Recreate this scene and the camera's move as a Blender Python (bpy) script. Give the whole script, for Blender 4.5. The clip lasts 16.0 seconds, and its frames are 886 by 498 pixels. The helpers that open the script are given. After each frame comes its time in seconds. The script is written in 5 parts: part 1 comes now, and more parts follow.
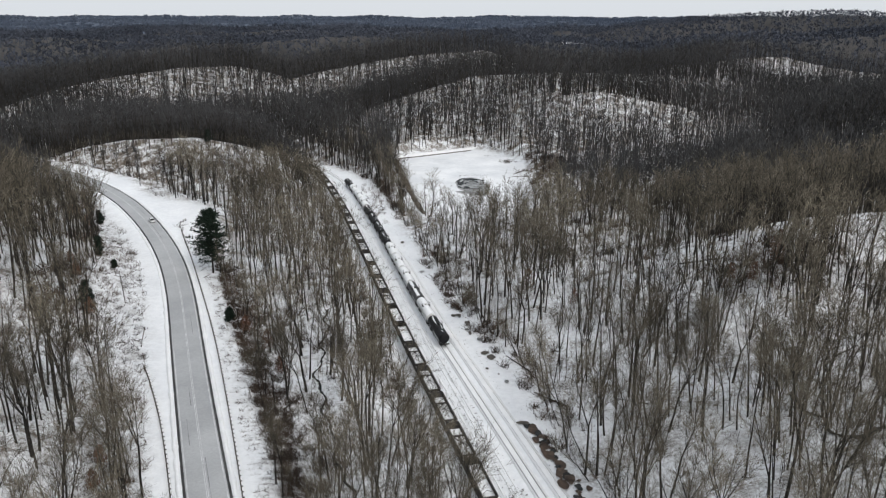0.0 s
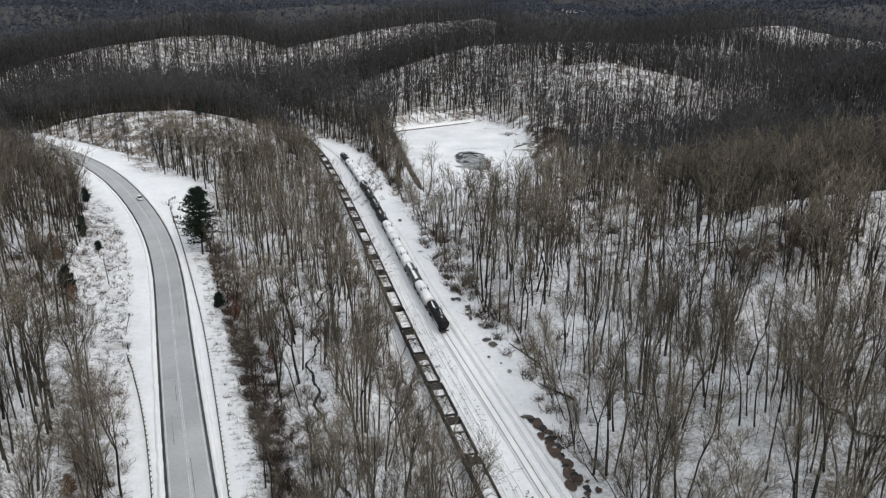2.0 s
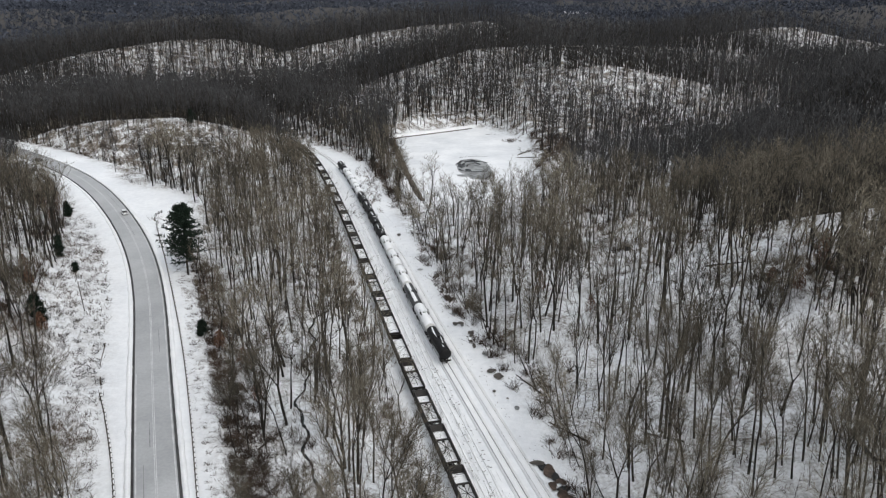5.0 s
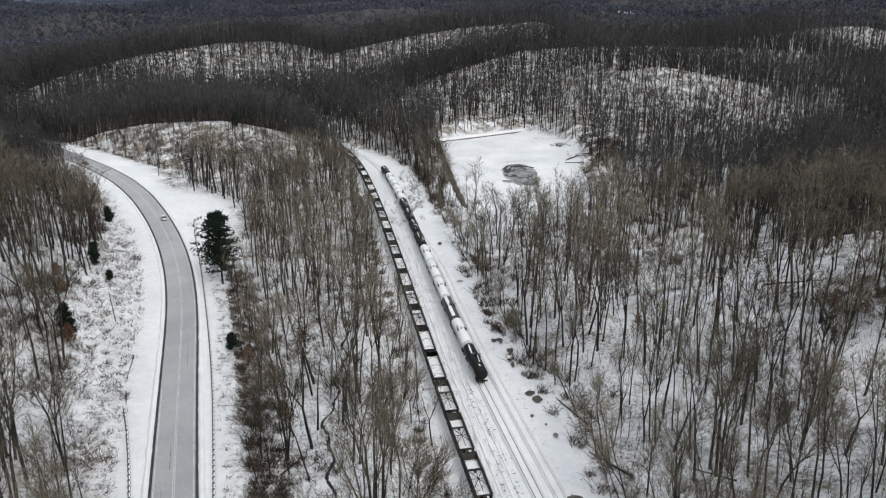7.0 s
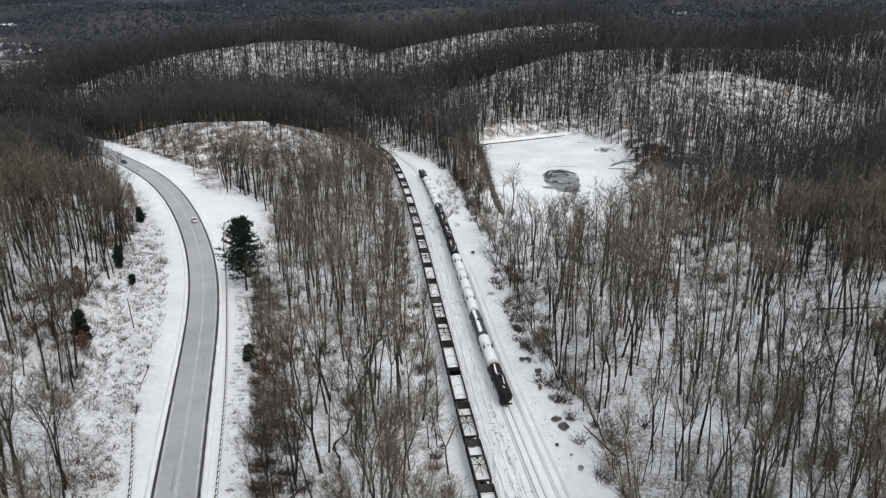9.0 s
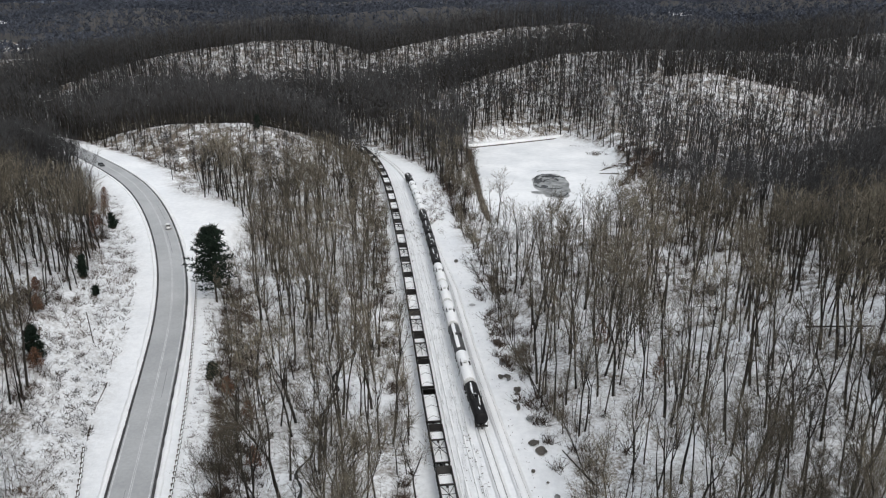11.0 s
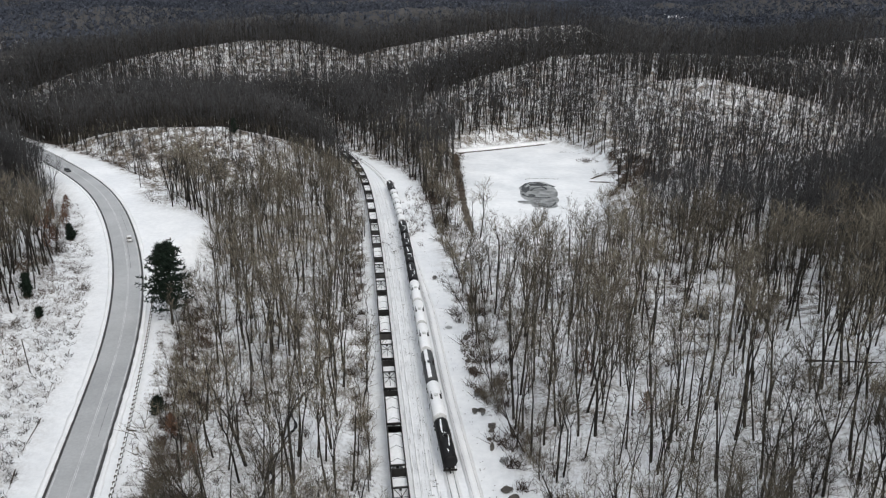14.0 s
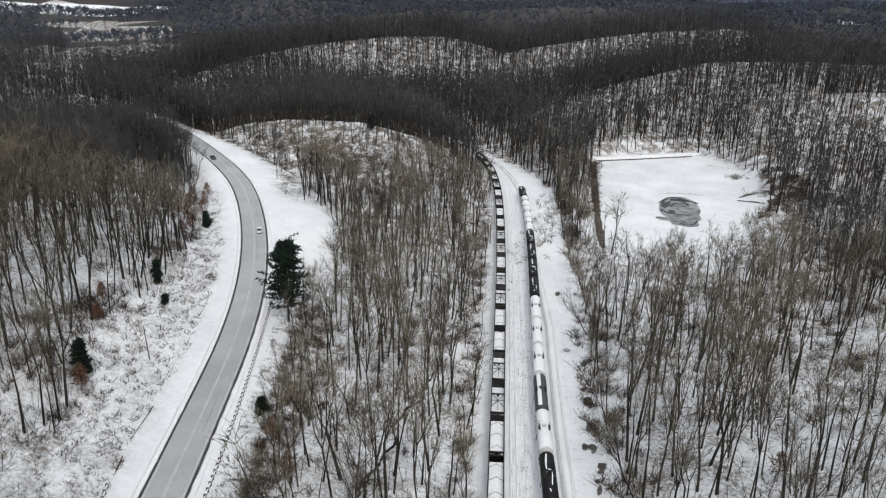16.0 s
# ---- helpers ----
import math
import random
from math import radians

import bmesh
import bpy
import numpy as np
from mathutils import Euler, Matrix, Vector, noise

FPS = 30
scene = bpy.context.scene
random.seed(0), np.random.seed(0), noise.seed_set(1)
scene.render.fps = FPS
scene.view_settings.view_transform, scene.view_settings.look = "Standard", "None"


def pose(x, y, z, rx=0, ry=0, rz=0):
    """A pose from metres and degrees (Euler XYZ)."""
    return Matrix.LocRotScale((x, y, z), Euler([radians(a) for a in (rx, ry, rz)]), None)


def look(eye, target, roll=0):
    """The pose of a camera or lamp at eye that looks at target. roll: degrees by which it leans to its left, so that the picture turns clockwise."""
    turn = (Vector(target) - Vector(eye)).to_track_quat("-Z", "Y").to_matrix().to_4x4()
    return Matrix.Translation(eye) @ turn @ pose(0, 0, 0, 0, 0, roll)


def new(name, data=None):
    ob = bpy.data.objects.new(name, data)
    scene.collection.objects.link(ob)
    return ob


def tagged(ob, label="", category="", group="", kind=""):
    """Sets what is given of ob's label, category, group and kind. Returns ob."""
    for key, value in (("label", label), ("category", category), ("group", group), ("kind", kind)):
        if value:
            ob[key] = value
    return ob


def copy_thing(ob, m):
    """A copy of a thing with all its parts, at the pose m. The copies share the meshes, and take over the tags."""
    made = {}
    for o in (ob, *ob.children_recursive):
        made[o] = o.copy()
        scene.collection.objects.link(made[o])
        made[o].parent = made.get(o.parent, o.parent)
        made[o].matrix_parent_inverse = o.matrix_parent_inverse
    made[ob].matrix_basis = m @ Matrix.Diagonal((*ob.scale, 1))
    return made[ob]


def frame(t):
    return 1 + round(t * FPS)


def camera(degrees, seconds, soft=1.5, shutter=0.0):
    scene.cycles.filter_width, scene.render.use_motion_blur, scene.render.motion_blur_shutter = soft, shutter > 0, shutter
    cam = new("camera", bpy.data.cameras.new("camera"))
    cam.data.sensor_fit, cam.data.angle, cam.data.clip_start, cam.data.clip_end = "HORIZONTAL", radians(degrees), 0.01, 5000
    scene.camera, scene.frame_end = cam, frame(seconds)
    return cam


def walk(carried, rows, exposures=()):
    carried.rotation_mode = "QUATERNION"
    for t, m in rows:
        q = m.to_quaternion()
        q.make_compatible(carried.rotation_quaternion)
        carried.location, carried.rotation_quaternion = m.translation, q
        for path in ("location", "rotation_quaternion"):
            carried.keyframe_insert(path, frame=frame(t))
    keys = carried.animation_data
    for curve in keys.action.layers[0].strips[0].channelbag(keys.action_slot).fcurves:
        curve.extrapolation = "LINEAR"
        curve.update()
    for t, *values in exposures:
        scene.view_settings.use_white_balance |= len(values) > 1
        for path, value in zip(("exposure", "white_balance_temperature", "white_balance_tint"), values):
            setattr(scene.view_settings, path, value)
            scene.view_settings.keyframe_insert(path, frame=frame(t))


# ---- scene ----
cam = camera(59.4, 16.0, 1.2)
PATH = [
    (0, (-6.72, 1.039, 94.896), (-6.662, 2.954, 94.322), 0.1),
    (0.5, (-6.912, 3.796, 94.714), (-6.851, 5.696, 94.092), 0.2),
    (1, (-6.896, 6.909, 94.809), (-6.835, 8.801, 94.162), 0.2),
    (1.5, (-6.864, 9.912, 94.845), (-6.801, 11.803, 94.197), 0.2),
    (2, (-6.836, 12.803, 94.861), (-6.773, 14.695, 94.214), 0.1),
    (2.5, (-6.867, 15.849, 94.89), (-6.803, 17.74, 94.243), 0.2),
    (3, (-6.858, 18.798, 94.917), (-6.795, 20.69, 94.271), 0.1),
    (3.5, (-6.775, 21.811, 94.969), (-6.712, 23.703, 94.323), 0.1),
    (4, (-6.67, 24.757, 94.954), (-6.607, 26.648, 94.309), 0.0),
    (6.5, (-3.83, 38.016, 95.068), (-3.815, 39.911, 94.427), -0.6),
    (7, (-2.723, 40.419, 95.196), (-2.793, 42.312, 94.555), -0.6),
    (7.5, (-1.712, 42.769, 95.301), (-1.834, 44.66, 94.661), -0.5),
    (8, (-0.589, 45.334, 95.374), (-0.747, 47.222, 94.732), -0.4),
    (8.5, (0.684, 48.092, 95.515), (0.502, 49.977, 94.873), -0.4),
    (9, (1.983, 50.821, 95.735), (1.793, 52.705, 95.092), -0.4),
    (11.5, (7.409, 63.849, 95.767), (7.229, 65.734, 95.123), 0.0),
    (12, (8.213, 66.789, 95.756), (8.035, 68.674, 95.112), 0.1),
    (12.5, (8.922, 69.759, 95.767), (8.745, 71.645, 95.124), 0.2),
    (13, (9.602, 72.537, 95.687), (9.427, 74.423, 95.044), 0.1),
    (13.5, (10.253, 75.436, 95.701), (10.081, 77.322, 95.058), 0.2),
    (14, (10.792, 78.235, 95.871), (10.622, 80.121, 95.227), 0.4),
    (14.5, (11.161, 80.832, 96.199), (10.945, 82.713, 95.554), 0.6),
    (15, (11.583, 83.19, 96.59), (11.269, 85.056, 95.942), 0.9),
    (15.5, (12.113, 85.974, 96.927), (11.694, 87.818, 96.276), 1.0),
    (16, (12.667, 88.941, 97.243), (12.158, 90.761, 96.587), 1.4),
]
EXPOSURE = 0.11
walk(cam, [(t, look(eye, target, roll)) for t, eye, target, roll in PATH], [(0, EXPOSURE)])

# ---- world and light: thin overcast ----
world = bpy.data.worlds.new("overcast_sky")
scene.world = world
world.use_nodes = True
wn, wl = world.node_tree.nodes, world.node_tree.links
sky = wn.new("ShaderNodeTexSky")
sky.sky_type, sky.sun_disc = "NISHITA", False
sky.sun_elevation, sky.sun_rotation = radians(38), radians(150)
sky.air_density, sky.dust_density, sky.ozone_density = 1.0, 5.0, 1.0
veil = wn.new("ShaderNodeMixRGB")
veil.inputs["Fac"].default_value = 0.8
veil.inputs["Color2"].default_value = (6.43, 6.75, 7.14, 1)
wl.new(sky.outputs["Color"], veil.inputs["Color1"])
wl.new(veil.outputs["Color"], wn["Background"].inputs["Color"])
wn["Background"].inputs["Strength"].default_value = 0.125

sun_data = bpy.data.lights.new("sun", "SUN")
sun_data.energy, sun_data.angle, sun_data.color = 1.2, radians(25), (1.0, 0.97, 0.92)
sun = new("sun", sun_data)
sun.matrix_world = look((0, 0, 400), (-110, 190, 180))


# ---- materials ----
def material(name, rough=0.8, metal=0.0):
    m = bpy.data.materials.new(name)
    m.use_nodes = True
    b = m.node_tree.nodes["Principled BSDF"]
    b.inputs["Roughness"].default_value = rough
    b.inputs["Metallic"].default_value = metal
    b.inputs["Specular IOR Level"].default_value = 0.25
    return m, m.node_tree.nodes, m.node_tree.links, b


def noise_of(nodes, links, scale, detail=4.0, rough=0.55, vector=None):
    n = nodes.new("ShaderNodeTexNoise")
    n.inputs["Scale"].default_value, n.inputs["Detail"].default_value = scale, detail
    n.inputs["Roughness"].default_value = rough
    if vector is not None:
        links.new(vector, n.inputs["Vector"])
    return n


def ramp_of(nodes, links, source, stops):
    r = nodes.new("ShaderNodeValToRGB")
    e = r.color_ramp.elements
    e[0].position, e[0].color = stops[0][0], (*stops[0][1], 1)
    e[1].position, e[1].color = stops[-1][0], (*stops[-1][1], 1)
    for p, c in stops[1:-1]:
        x = e.new(p)
        x.color = (*c, 1)
    links.new(source, r.inputs["Fac"])
    return r


def mix_of(nodes, links, fac, a, b, how="MIX"):
    m = nodes.new("ShaderNodeMixRGB")
    m.blend_type = how
    for value, slot in ((fac, "Fac"), (a, "Color1"), (b, "Color2")):
        if isinstance(value, (int, float)):
            m.inputs[slot].default_value = value
        elif isinstance(value, tuple):
            m.inputs[slot].default_value = (*value, 1)
        else:
            links.new(value, m.inputs[slot])
    return m.outputs["Color"]


def mottled(name, dark, light, scale, rough=0.8, metal=0.0, fine=12.0, bump=0.0, island=0.0, obj_random=0.0, grain=(0.72, 1.18)):
    """A surface whose colour drifts between two tones at two scales."""
    m, n, l, b = material(name, rough, metal)
    geo = n.new("ShaderNodeNewGeometry")
    big = noise_of(n, l, scale, 3, 0.5, geo.outputs["Position"])
    small = noise_of(n, l, scale * fine, 4, 0.6, geo.outputs["Position"])
    base = ramp_of(n, l, big.outputs["Fac"], [(0.32, dark), (0.68, light)]).outputs["Color"]
    fleck = ramp_of(n, l, small.outputs["Fac"], [(0.3, (grain[0],) * 3), (0.7, (grain[1],) * 3)]).outputs["Color"]
    out = mix_of(n, l, 1.0, base, fleck, "MULTIPLY")
    if island:
        tone = ramp_of(n, l, geo.outputs["Random Per Island"], [(0.0, (1 - island,) * 3), (1.0, (1 + island,) * 3)]).outputs["Color"]
        out = mix_of(n, l, 1.0, out, tone, "MULTIPLY")
    if obj_random:
        info = n.new("ShaderNodeObjectInfo")
        tone = ramp_of(n, l, info.outputs["Random"], [(0.0, (1 - obj_random,) * 3), (1.0, (1 + obj_random,) * 3)]).outputs["Color"]
        out = mix_of(n, l, 1.0, out, tone, "MULTIPLY")
    l.new(out, b.inputs["Base Color"])
    if bump:
        bp = n.new("ShaderNodeBump")
        bp.inputs["Strength"].default_value, bp.inputs["Distance"].default_value = 0.6, bump
        l.new(small.outputs["Fac"], bp.inputs["Height"])
        l.new(bp.outputs["Normal"], b.inputs["Normal"])
    return m


def ground_material():
    """Thin snow: clean in the clearings, broken by leaf litter and brush under the trees."""
    m, n, l, b = material("thin_snow_on_ground", 0.85)
    geo = n.new("ShaderNodeNewGeometry")
    pos = geo.outputs["Position"]
    mask = n.new("ShaderNodeAttribute")
    mask.attribute_name = "litter"
    drift = noise_of(n, l, 0.05, 3, 0.5, pos)
    clean = ramp_of(n, l, drift.outputs["Fac"], [(0.3, (0.76, 0.778, 0.80)), (0.7, (0.855, 0.868, 0.882))]).outputs["Color"]
    crust = noise_of(n, l, 0.55, 6, 0.7, pos)
    clean = mix_of(n, l, 1.0, clean, ramp_of(n, l, crust.outputs["Fac"], [(0.35, (0.93, 0.935, 0.94)), (0.62, (1.03, 1.03, 1.03))]).outputs["Color"], "MULTIPLY")
    patch = noise_of(n, l, 0.16, 6, 0.68, pos)
    speck = noise_of(n, l, 1.3, 5, 0.7, pos)
    both = n.new("ShaderNodeMath")
    both.operation = "ADD"
    l.new(patch.outputs["Fac"], both.inputs[0])
    l.new(speck.outputs["Fac"], both.inputs[1])
    cover = n.new("ShaderNodeMapRange")
    cover.inputs["From Min"].default_value, cover.inputs["From Max"].default_value = 0.90, 1.24
    l.new(both.outputs[0], cover.inputs["Value"])
    amount = n.new("ShaderNodeMath")
    amount.operation = "MULTIPLY"
    l.new(cover.outputs["Result"], amount.inputs[0])
    l.new(mask.outputs["Fac"], amount.inputs[1])
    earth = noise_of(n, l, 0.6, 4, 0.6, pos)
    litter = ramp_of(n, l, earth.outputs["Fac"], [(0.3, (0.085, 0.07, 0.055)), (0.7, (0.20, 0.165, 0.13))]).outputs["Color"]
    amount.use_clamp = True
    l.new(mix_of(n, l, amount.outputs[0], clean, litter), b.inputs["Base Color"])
    bp = n.new("ShaderNodeBump")
    bp.inputs["Strength"].default_value, bp.inputs["Distance"].default_value = 0.5, 0.25
    l.new(both.outputs[0], bp.inputs["Height"])
    l.new(bp.outputs["Normal"], b.inputs["Normal"])
    return m


M_GROUND = ground_material()
M_BARK = mottled("dark_bark", (0.014, 0.0125, 0.011), (0.036, 0.031, 0.026), 0.06, 0.95, fine=30, island=0.3)
M_TWIG = mottled("bare_twigs", (0.053, 0.047, 0.036), (0.213, 0.188, 0.145), 0.03, 0.95, fine=9, island=0.75)
# twigs darkened in colour for the self-shade of dense crowns, faintly blued for haze
M_FARTWIG = mottled("shade_darkened_far_crowns", (0.036, 0.037, 0.039), (0.070, 0.070, 0.072), 0.012, 0.95, fine=9, island=0.35)
M_BRUSH = mottled("russet_brush", (0.04, 0.030, 0.024), (0.125, 0.092, 0.068), 0.05, 0.95, fine=9, island=0.35)
M_THICKET = mottled("russet_brush", (0.032, 0.024, 0.020), (0.110, 0.080, 0.061), 0.05, 0.95, fine=9, island=0.35)
M_NEEDLE = mottled("pine_needles", (0.008, 0.016, 0.011), (0.018, 0.032, 0.021), 0.5, 0.9, island=0.4)
M_SNOW = mottled("settled_snow", (0.79, 0.805, 0.82), (0.87, 0.88, 0.89), 0.15, 0.85, bump=0.05, grain=(0.95, 1.04))
M_ICE = mottled("pond_snow", (0.68, 0.70, 0.72), (0.83, 0.842, 0.855), 0.05, 0.75, fine=7, grain=(0.93, 1.04))
M_SLUSH = mottled("wet_slush", (0.05, 0.055, 0.055), (0.40, 0.41, 0.41), 0.22, 0.4, fine=3)
M_WATER = mottled("dark_meltwater", (0.012, 0.013, 0.014), (0.035, 0.036, 0.036), 0.4, 0.25)
M_MUD = mottled("wet_mud", (0.05, 0.046, 0.042), (0.13, 0.115, 0.10), 0.5, 0.6)
M_ROAD = mottled("salted_asphalt", (0.34, 0.35, 0.36), (0.43, 0.44, 0.45), 0.08, 0.85, fine=20, grain=(0.92, 1.07))
M_EDGE = mottled("wet_asphalt_edge", (0.05, 0.05, 0.052), (0.10, 0.10, 0.10), 0.3, 0.6)
M_SEAM = mottled("weathered_tar", (0.13, 0.13, 0.135), (0.26, 0.265, 0.27), 0.4, 0.7)
M_BOG = mottled("brown_bog_mud", (0.028, 0.020, 0.016), (0.115, 0.080, 0.060), 0.5, 0.55, fine=4)
M_LINE = mottled("worn_white_paint", (0.45, 0.46, 0.47), (0.66, 0.67, 0.68), 0.3, 0.7)
M_STEEL = mottled("dull_rail_steel", (0.06, 0.058, 0.056), (0.14, 0.13, 0.125), 0.3, 0.5, metal=0.6)
M_WOOD = mottled("weathered_timber", (0.06, 0.052, 0.045), (0.13, 0.115, 0.10), 0.6, 0.9)
M_BLACK = mottled("black_tank_paint", (0.005, 0.005, 0.006), (0.012, 0.012, 0.013), 0.4, 0.6)
M_GREY = mottled("dark_grey_tank_paint", (0.05, 0.052, 0.055), (0.09, 0.092, 0.096), 0.4, 0.5)
M_WHITE = mottled("dusty_white_tank_paint", (0.52, 0.53, 0.53), (0.68, 0.69, 0.69), 0.4, 0.5)
M_HOPPER = mottled("sooty_hopper_steel", (0.018, 0.017, 0.017), (0.045, 0.042, 0.04), 0.5, 0.7)
M_IRON = mottled("underframe_iron", (0.012, 0.012, 0.012), (0.035, 0.033, 0.031), 0.8, 0.7)
M_GALV = mottled("galvanised_beam", (0.20, 0.205, 0.21), (0.34, 0.35, 0.36), 0.5, 0.5, metal=0.4)
M_CARWHITE = mottled("white_car_paint", (0.70, 0.71, 0.72), (0.78, 0.79, 0.80), 0.8, 0.3)
M_CARDARK = mottled("dark_car_paint", (0.05, 0.055, 0.06), (0.09, 0.095, 0.10), 0.8, 0.3)
M_GLASS = mottled("tinted_car_glass", (0.010, 0.012, 0.014), (0.018, 0.02, 0.022), 1.0, 0.1)
M_RUBBER = mottled("tyre_rubber", (0.012, 0.012, 0.012), (0.025, 0.025, 0.025), 2.0, 0.9)
# distance haze is painted into this blue base colour
M_FARHILL = mottled("haze_tinted_far_hills", (0.072, 0.092, 0.130), (0.105, 0.127, 0.168), 0.002, 0.95, fine=14)

# far trees: blue-grey air haze mixed into the twig colour
M_HAZEWOOD = mottled("haze_tinted_far_forest", (0.040, 0.047, 0.064), (0.074, 0.083, 0.106), 0.008, 0.95, fine=3, island=0.1, grain=(0.85, 1.12))
M_RUSSET = mottled("russet_oak_leaves", (0.085, 0.045, 0.03), (0.18, 0.10, 0.065), 0.2, 0.95, island=0.4)
M_GREYSNOW = mottled("trodden_grey_snow", (0.54, 0.55, 0.56), (0.74, 0.75, 0.76), 0.3, 0.85)
M_REED = mottled("dead_reeds", (0.055, 0.047, 0.038), (0.12, 0.10, 0.08), 0.3, 0.95, fine=6)
M_FLOOR = mottled("leaf_litter_forest_floor", (0.038, 0.036, 0.035), (0.075, 0.071, 0.068), 0.01, 0.95, fine=20)

# ---- plan: centre lines ----
HOPPER = np.array([(40, 0), (24, 60), (14.3, 100), (6.9, 134), (0.4, 165), (-8.6, 204), (-16.4, 243), (-22.8, 274), (-29.2, 306),
                   (-35.6, 337), (-44.4, 378), (-57, 433), (-70, 480), (-84, 514), (-108, 552), (-150, 600)], float)
TANK = np.array([(50, 0), (36.4, 60), (27, 100), (18.2, 138), (9.6, 175), (0.4, 214), (-7.0, 247), (-13.4, 281), (-19.9, 314), (-28.6, 359),
                 (-37.6, 401), (-48.5, 448), (-60.5, 483), (-76, 514), (-101, 552), (-144, 600)], float)
ROAD = np.array([(8, 0), (-19, 55), (-35, 95), (-48, 131.7), (-56.9, 158), (-68.3, 192), (-73, 205.5), (-80, 228), (-88.6, 253), (-98.5, 278),
                 (-112.5, 306), (-125, 328), (-139, 350), (-158, 377), (-177, 397), (-212, 430), (-253, 466), (-300, 497), (-380, 535)], float)
RZ_Y, RZ_Z = [0, 130, 200, 250, 300, 350, 400, 450, 540], [4.5, 6, 6.5, 7.5, 10, 12.5, 14, 15, 16]
EAST_EDGE = np.array([(47, 60), (37, 100), (29, 139), (25, 160), (22.3, 185), (18.7, 206), (11.2, 232), (2.8, 270), (-5.0, 313), (-15.2, 360), (-24.4, 407),
                      (-34.5, 455), (-52, 492), (-90, 545)], float)


def resampled(line, step=2.0, soft=5):
    """Even steps along a line, with its corners eased."""
    s = np.r_[0, np.cumsum(np.hypot(*np.diff(line, axis=0).T))]
    t = np.arange(0, s[-1], step)
    p = np.c_[np.interp(t, s, line[:, 0]), np.interp(t, s, line[:, 1])]
    for _ in range(soft):
        q = p.copy()
        for k in (-6, -3, 3, 6):
            idx = np.clip(np.arange(len(p)) + k, 0, len(p) - 1)
            q += p[idx]
        q /= 5
        q[:6], q[-6:] = p[:6], p[-6:]
        p = q
    return p


def normals_of(p):
    d = np.gradient(p, axis=0)
    d /= np.hypot(d[:, 0], d[:, 1])[:, None]
    return np.c_[d[:, 1], -d[:, 0]]          # to the right of the way


L_HOP, L_TANK, L_ROAD = resampled(HOPPER), resampled(TANK), resampled(ROAD)
L_THIRD = L_TANK + normals_of(L_TANK) * np.interp(L_TANK[:, 1], [0, 300, 380, 700], [4.25, 4.25, 0.3, 0.3])[:, None]


def road_z(y):
    return np.interp(y, RZ_Y, RZ_Z)


def distance_to(line, x, y):
    """Distance from points to a line and the index of its nearest step (coarse grids, in blocks)."""
    pts = np.c_[np.ravel(x), np.ravel(y)]
    best, at = np.empty(len(pts)), np.empty(len(pts), int)
    thin = line[::2]
    for a in range(0, len(pts), 20000):
        d = ((pts[a:a + 20000, None, :] - thin[None]) ** 2).sum(2)
        k = d.argmin(1)
        best[a:a + 20000], at[a:a + 20000] = np.sqrt(d[np.arange(len(k)), k]), k * 2
    return best.reshape(np.shape(x)), at.reshape(np.shape(x))


def smooth(a, b, v):
    t = np.clip((v - a) / (b - a), 0, 1)
    return t * t * (3 - 2 * t)


# centre, half widths, turn in degrees, height
HILLS = [
    (-150, 130, 62, 70, 0, 24), (-128, 232, 32, 62, 8, 9), (-162, 215, 52, 60, 0, 20), (-190, 300, 50, 55, 20, 19), (-250, 368, 55, 38, 40, 12),
    (-205, 560, 120, 45, -10, 6), (120, 120, 60, 60, 0, 16), (300, 330, 80, 80, 0, 24), (340, 500, 90, 80, 0, 26),
    (-560, 560, 120, 90, 0, 14), (-1200, 1430, 430, 340, 35, -26), (-880, 1060, 260, 190, 35, -20), (620, 1150, 260, 140, 0, 36), (150, 1250, 330, 130, 10, 24), (-400, 1300, 360, 120, -6, 18), (-900, 1500, 380, 160, 0, 12),
]
# crest lines of the spurs (x, y, height) and how steeply they fall away
RIDGES = [
    (0.40, [(-345, 575, 12), (-332, 620, 25), (-319, 690, 34), (-292, 750, 40), (-238, 800, 46), (-196, 822, 46), (-170, 850, 38)]),
    (0.40, [(-205, 740, 12), (-174, 780, 24), (-116, 850, 37), (-58, 900, 46), (-1, 950, 52), (80, 1000, 55)]),
    (0.36, [(-62, 618, 8), (-47, 640, 17), (-7, 690, 31), (45, 730, 42), (110, 750, 44), (190, 765, 42), (300, 790, 36)]),
    (0.40, [(95, 690, 36), (107, 655, 31), (141, 645, 36), (200, 620, 26), (217, 590, 11)]),
    (0.36, [(235, 850, 34), (279, 880, 43), (354, 920, 47), (418, 930, 51), (466, 900, 39), (520, 860, 34)]),
    (0.34, [(150, 1560, 40), (207, 1600, 51), (303, 1700, 69), (358, 1700, 62), (430, 1720, 55)]),
    (0.42, [(96, 205, 23), (102, 228, 27), (116, 245, 28), (132, 258, 28), (159, 265, 28), (205, 262, 30), (240, 240, 32)]),
    (0.45, [(-222, 464, 14), (-205, 466, 20), (-181, 468, 24), (-141, 467, 25.5), (-118, 468, 21), (-96, 480, 12)]),
    (0.25, [(460, 1800, 76), (543, 1700, 86), (658, 1550, 97), (770, 1450, 101), (813, 1400, 96), (900, 1300, 86)]),
]


